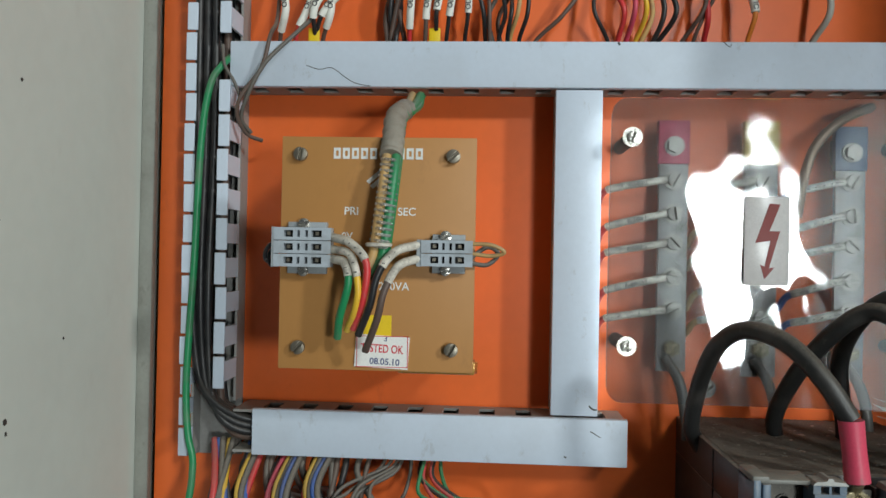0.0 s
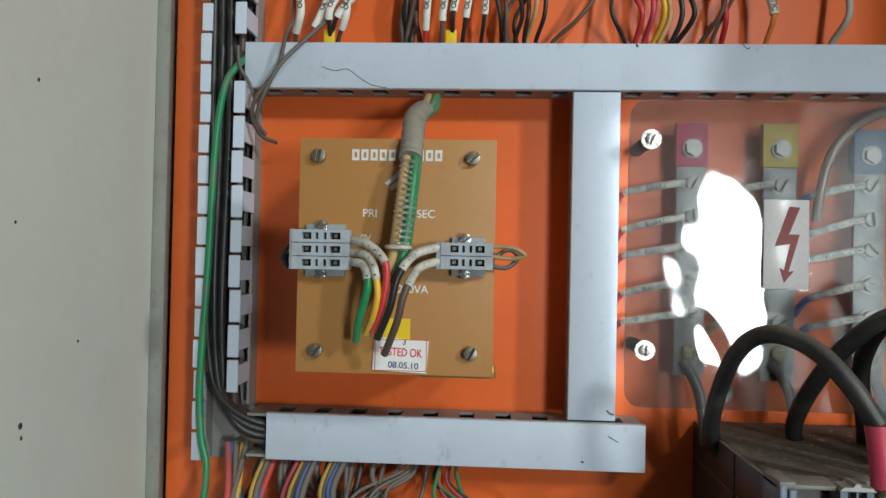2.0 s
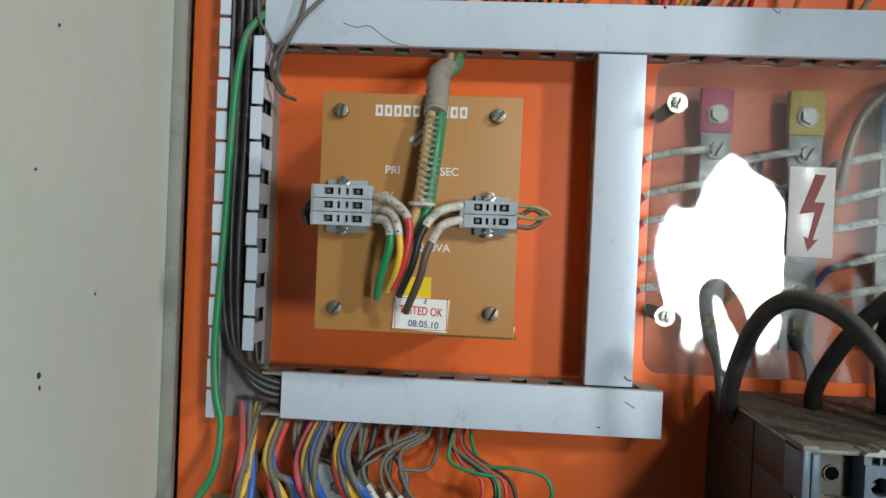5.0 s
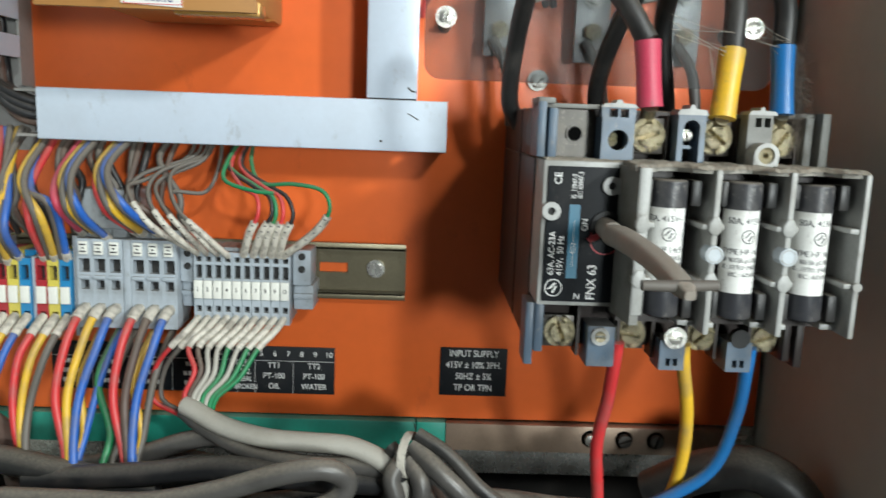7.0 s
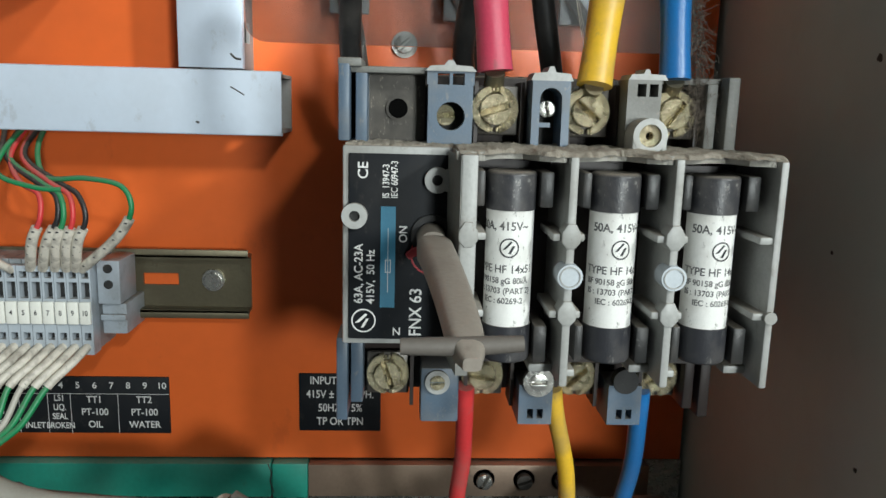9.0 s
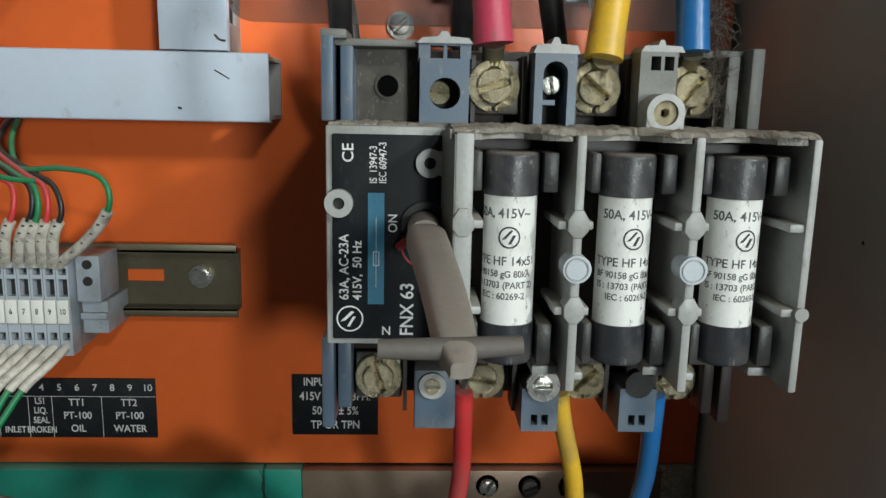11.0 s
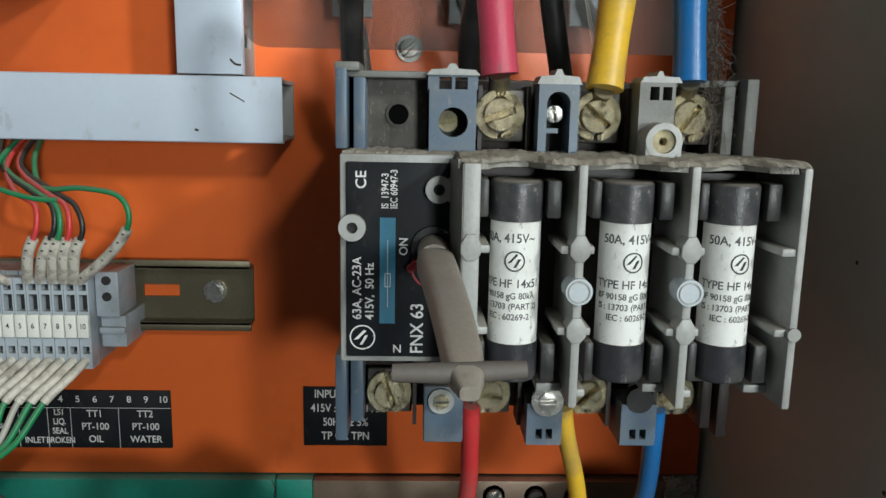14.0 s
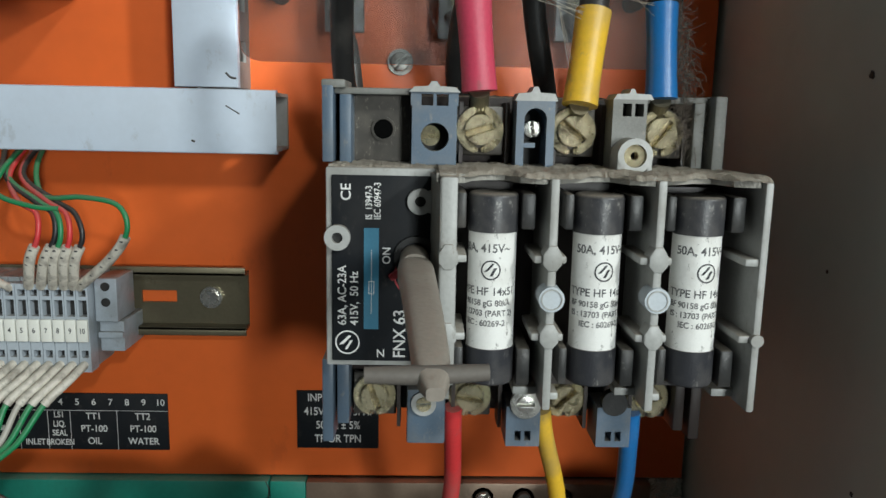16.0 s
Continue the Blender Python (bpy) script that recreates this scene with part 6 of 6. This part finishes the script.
# outgoing wires below the terminals
DOWN = "wire with dusty sleeve hanging from the rail terminals"
for i, (c, x, g) in enumerate((("red", -0.1408, -0.1395), ("yellow", -0.1340, -0.1395), ("blue", -0.1272, -0.1395), ("red", -0.1180, -0.1160), ("yellow", -0.1110, -0.1160), ("grey", -0.1042, -0.1160))):
    k = i % 3 - 1
    wire("dusty " + c + " " + DOWN, c, [(x, 0.512, 1.2915), (x - 0.002, 0.500, 1.2835), (x - 0.006, 0.492, 1.270), (g - 0.004 + k * 0.0045, 0.486, 1.246), (g + k * 0.0030, 0.478 - 0.003 * k, 1.222), (g + 0.010 - k * 0.002, 0.475, 1.19)], 0.0022, 0.24, True, sleeve_r=1.25, group="outgoing terminal wires")
for i, (c, x, g) in enumerate((("red", -0.0932, -0.0900), ("yellow", -0.0845, -0.0900), ("blue", -0.0758, -0.0900), ("red", -0.0625, -0.0585), ("brown", -0.0538, -0.0585), ("blue", -0.0451, -0.0585))):
    k = i % 3 - 1
    wire("dusty " + c + " " + DOWN, c, [(x, 0.514, 1.2980), (x - 0.001, 0.503, 1.2950), (x - 0.004, 0.492, 1.280), (g - 0.003 + k * 0.0065, 0.483, 1.254), (g + 0.001 + k * 0.0032, 0.474 - 0.002 * k, 1.227), (g + 0.006 + k * 0.002, 0.468, 1.212 + 0.002 * k), (g + 0.013, 0.475, 1.198)], 0.0024, 0.22, True, sleeve_r=1.35, group="outgoing terminal wires")
for i, (c, x, g) in enumerate((("yellow", -0.0890, -0.0890), ("blue", -0.0780, -0.0880), ("grey", -0.0700, -0.0690), ("yellow", -0.0590, -0.0570), ("green", -0.0790, -0.0745), ("grey", -0.0480, -0.0560))):
    wire("dusty " + c + " wire hanging behind the terminals", c, [(x + 0.003, 0.520, 1.286), (x + 0.001, 0.508, 1.277), (x - 0.003, 0.497, 1.258), (g + 0.003, 0.486, 1.232), (g + 0.002, 0.476, 1.214), (g + 0.012, 0.478, 1.20)], 0.0021, group="outgoing terminal wires")
for i in range(10):
    x = -0.0285 + i * 0.0055
    c = ("red", "grey", "red", "brown", "white", "white", "green", "white", "green", "green")[i]
    if i < 2:
        pts = [(x, 0.514, 1.2945), (x - 0.004, 0.500, 1.2885), (x - 0.012, 0.497, 1.280), (x - 0.022, 0.500, 1.266), (x - 0.024, 0.500, 1.248), (x - 0.008, 0.495, 1.241)]
    else:
        k = i - 2
        pts = [(x, 0.514, 1.2950), (x - 0.004, 0.501, 1.2895), (x - 0.012, 0.494, 1.281), (-0.024 + k * 0.0035, 0.486, 1.270 - 0.0005 * k), (-0.0285 + k * 0.0026, 0.482, 1.257), (-0.024 + k * 0.0015, 0.480, 1.248)]
    wire("thin " + c + " control wire with dusty sleeve under the terminals", c, pts, 0.0014, 0.42, True, sleeve_r=1.45, group="outgoing control wires")


# ---- cables at the bottom ----
def cable(label, pts, r, material=CABLEGRY):
    return single("cable", sweep(bmesh.new(), pts, r, 14, 8), material, label, "cable", group="bottom cables")


cable("dusty pale multicore cable over the green bar", [(-0.028, 0.481, 1.252), (-0.022, 0.478, 1.2505), (-0.004, 0.470, 1.2450), (0.020, 0.463, 1.2420), (0.043, 0.458, 1.2425), (0.066, 0.455, 1.242), (0.085, 0.450, 1.235), (0.095, 0.447, 1.222), (0.100, 0.45, 1.19)], 0.0052, W["white"])
cable("dusty grey multicore cable at the cabinet bottom", [(-0.030, 0.486, 1.247), (-0.015, 0.478, 1.240), (0.010, 0.468, 1.232), (0.043, 0.460, 1.229), (0.075, 0.455, 1.231), (0.100, 0.450, 1.224), (0.116, 0.450, 1.20)], 0.0050)
cable("dark dusty cable at the cabinet bottom", [(-0.026, 0.490, 1.243), (0.000, 0.480, 1.236), (0.035, 0.472, 1.236), (0.070, 0.465, 1.236), (0.095, 0.460, 1.225)], 0.0050, CABLEBLK)
cable("long dusty grey cable loop at the cabinet bottom", [(-0.110, 0.445, 1.214), (-0.069, 0.438, 1.217), (-0.032, 0.430, 1.221), (0.003, 0.428, 1.229), (0.035, 0.428, 1.239), (0.056, 0.430, 1.241), (0.066, 0.433, 1.233), (0.058, 0.432, 1.222), (0.030, 0.430, 1.212), (0.0, 0.43, 1.200)], 0.0056)
cable("black glossy cable at the cabinet bottom", [(-0.110, 0.47, 1.212), (-0.05, 0.462, 1.220), (0.0, 0.46, 1.226), (0.04, 0.458, 1.222), (0.085, 0.455, 1.222)], 0.0065, W["black"])
cable("grey cable tail hanging at the cabinet bottom", [(0.093, 0.445, 1.240), (0.088, 0.440, 1.232), (0.091, 0.438, 1.220), (0.089, 0.438, 1.205), (0.080, 0.44, 1.17)], 0.0048)
cable("grey cable tail hanging at the cabinet bottom", [(0.096, 0.446, 1.240), (0.103, 0.438, 1.230), (0.102, 0.438, 1.212), (0.098, 0.44, 1.17)], 0.0046)
cable("grey cable slanting to the cabinet bottom", [(0.098, 0.448, 1.247), (0.112, 0.438, 1.237), (0.128, 0.436, 1.222), (0.145, 0.44, 1.195)], 0.0050)
cable("black cable slanting across the cabinet bottom", [(0.100, 0.447, 1.2535), (0.116, 0.442, 1.245), (0.134, 0.436, 1.229), (0.158, 0.435, 1.212), (0.19, 0.44, 1.19)], 0.0036, CABLEBLK)
cable("dusty grey cable crossing behind the hanging wires", [(-0.10, 0.50, 1.205), (-0.06, 0.49, 1.217), (-0.03, 0.485, 1.229), (0.0, 0.48, 1.237)], 0.0055)
cable("black cable bundle at the cabinet bottom", [(-0.19, 0.48, 1.215), (-0.14, 0.475, 1.222), (-0.09, 0.47, 1.216), (-0.04, 0.47, 1.208)], 0.0075, CABLEBLK)
cable("black cable bundle at the cabinet bottom", [(-0.19, 0.46, 1.200), (-0.13, 0.455, 1.205), (-0.06, 0.45, 1.203), (0.05, 0.45, 1.198), (0.12, 0.45, 1.205), (0.2, 0.46, 1.19), (0.31, 0.47, 1.19)], 0.0090, CABLEBLK)
cable("thick brown armoured cable at the cabinet side", [(-0.200, 0.40, 1.235), (-0.190, 0.42, 1.247), (-0.172, 0.445, 1.254), (-0.150, 0.475, 1.248), (-0.135, 0.495, 1.225), (-0.13, 0.5, 1.19)], 0.0072, W["brown"])
cable("green wire looped at the cabinet bottom", [(-0.03, 0.425, 1.205), (-0.007, 0.420, 1.2195), (0.006, 0.418, 1.2235), (0.018, 0.418, 1.222), (0.030, 0.420, 1.2230), (0.040, 0.425, 1.216)], 0.0021, W["green"])
cable("black cable arching along the cabinet side", [(0.24, 0.50, 1.20), (0.262, 0.48, 1.222), (0.285, 0.46, 1.232), (0.306, 0.45, 1.215), (0.312, 0.45, 1.18)], 0.0120, CABLEBLK)
tie = tube_ring(bmesh.new(), (0, 0), 0.0105, 0.0118, -0.002, 0.002)
for v in tie.verts:
    v.co = Matrix.Rotation(radians(70), 3, "Z") @ v.co + Vector((0.096, 0.449, 1.241))
single("cable_tie", tie, SLEEVE, "dusty cable tie round the grey cables", "cable tie")
# added dark sheet that closes the view below with painted shade
structure("cabinet_shelf", B(-0.203, 0.322, 0.35, 0.598, 1.120, 1.1215), SHADEBLK, "near-black sheet added for the shade under the cables", "cabinet bottom")

# more cables lying in the dark below the plate
DK = random.Random(41)
for k in range(14):
    z, y = 1.150 + 0.006 * (k % 7) + DK.gauss(0, 0.003), 0.455 + 0.014 * (k // 2 % 5)
    a = DK.uniform(-0.19, -0.02)
    b = a + DK.uniform(0.16, 0.30)
    pts = [(a + (b - a) * u, y + DK.gauss(0, 0.006), z + 0.018 * math.sin(u * 3.0 + k) + DK.gauss(0, 0.004)) for u in (0, 0.2, 0.4, 0.6, 0.8, 1.0)]
    cable("black dusty cable lying in the dark cabinet bottom" if k % 4 else "grey dusty cable lying in the dark cabinet bottom", pts, 0.0038 + 0.0035 * DK.random(), CABLEBLK if k % 4 else CABLEGRY)
for x0, dx, r, m in ((0.104, 0.030, 0.0046, CABLEGRY), (0.106, 0.018, 0.0042, W["brown"]), (0.099, 0.006, 0.0044, CABLEGRY), (0.094, -0.012, 0.0040, CABLEBLK)):
    cable("dirty cable end fanning out below the cable tie", [(x0 - 0.008, 0.452, 1.244), (x0, 0.447, 1.236), (x0 + dx * 0.5, 0.446, 1.222), (x0 + dx * 0.9, 0.450, 1.204), (x0 + dx, 0.46, 1.165)], r, m)
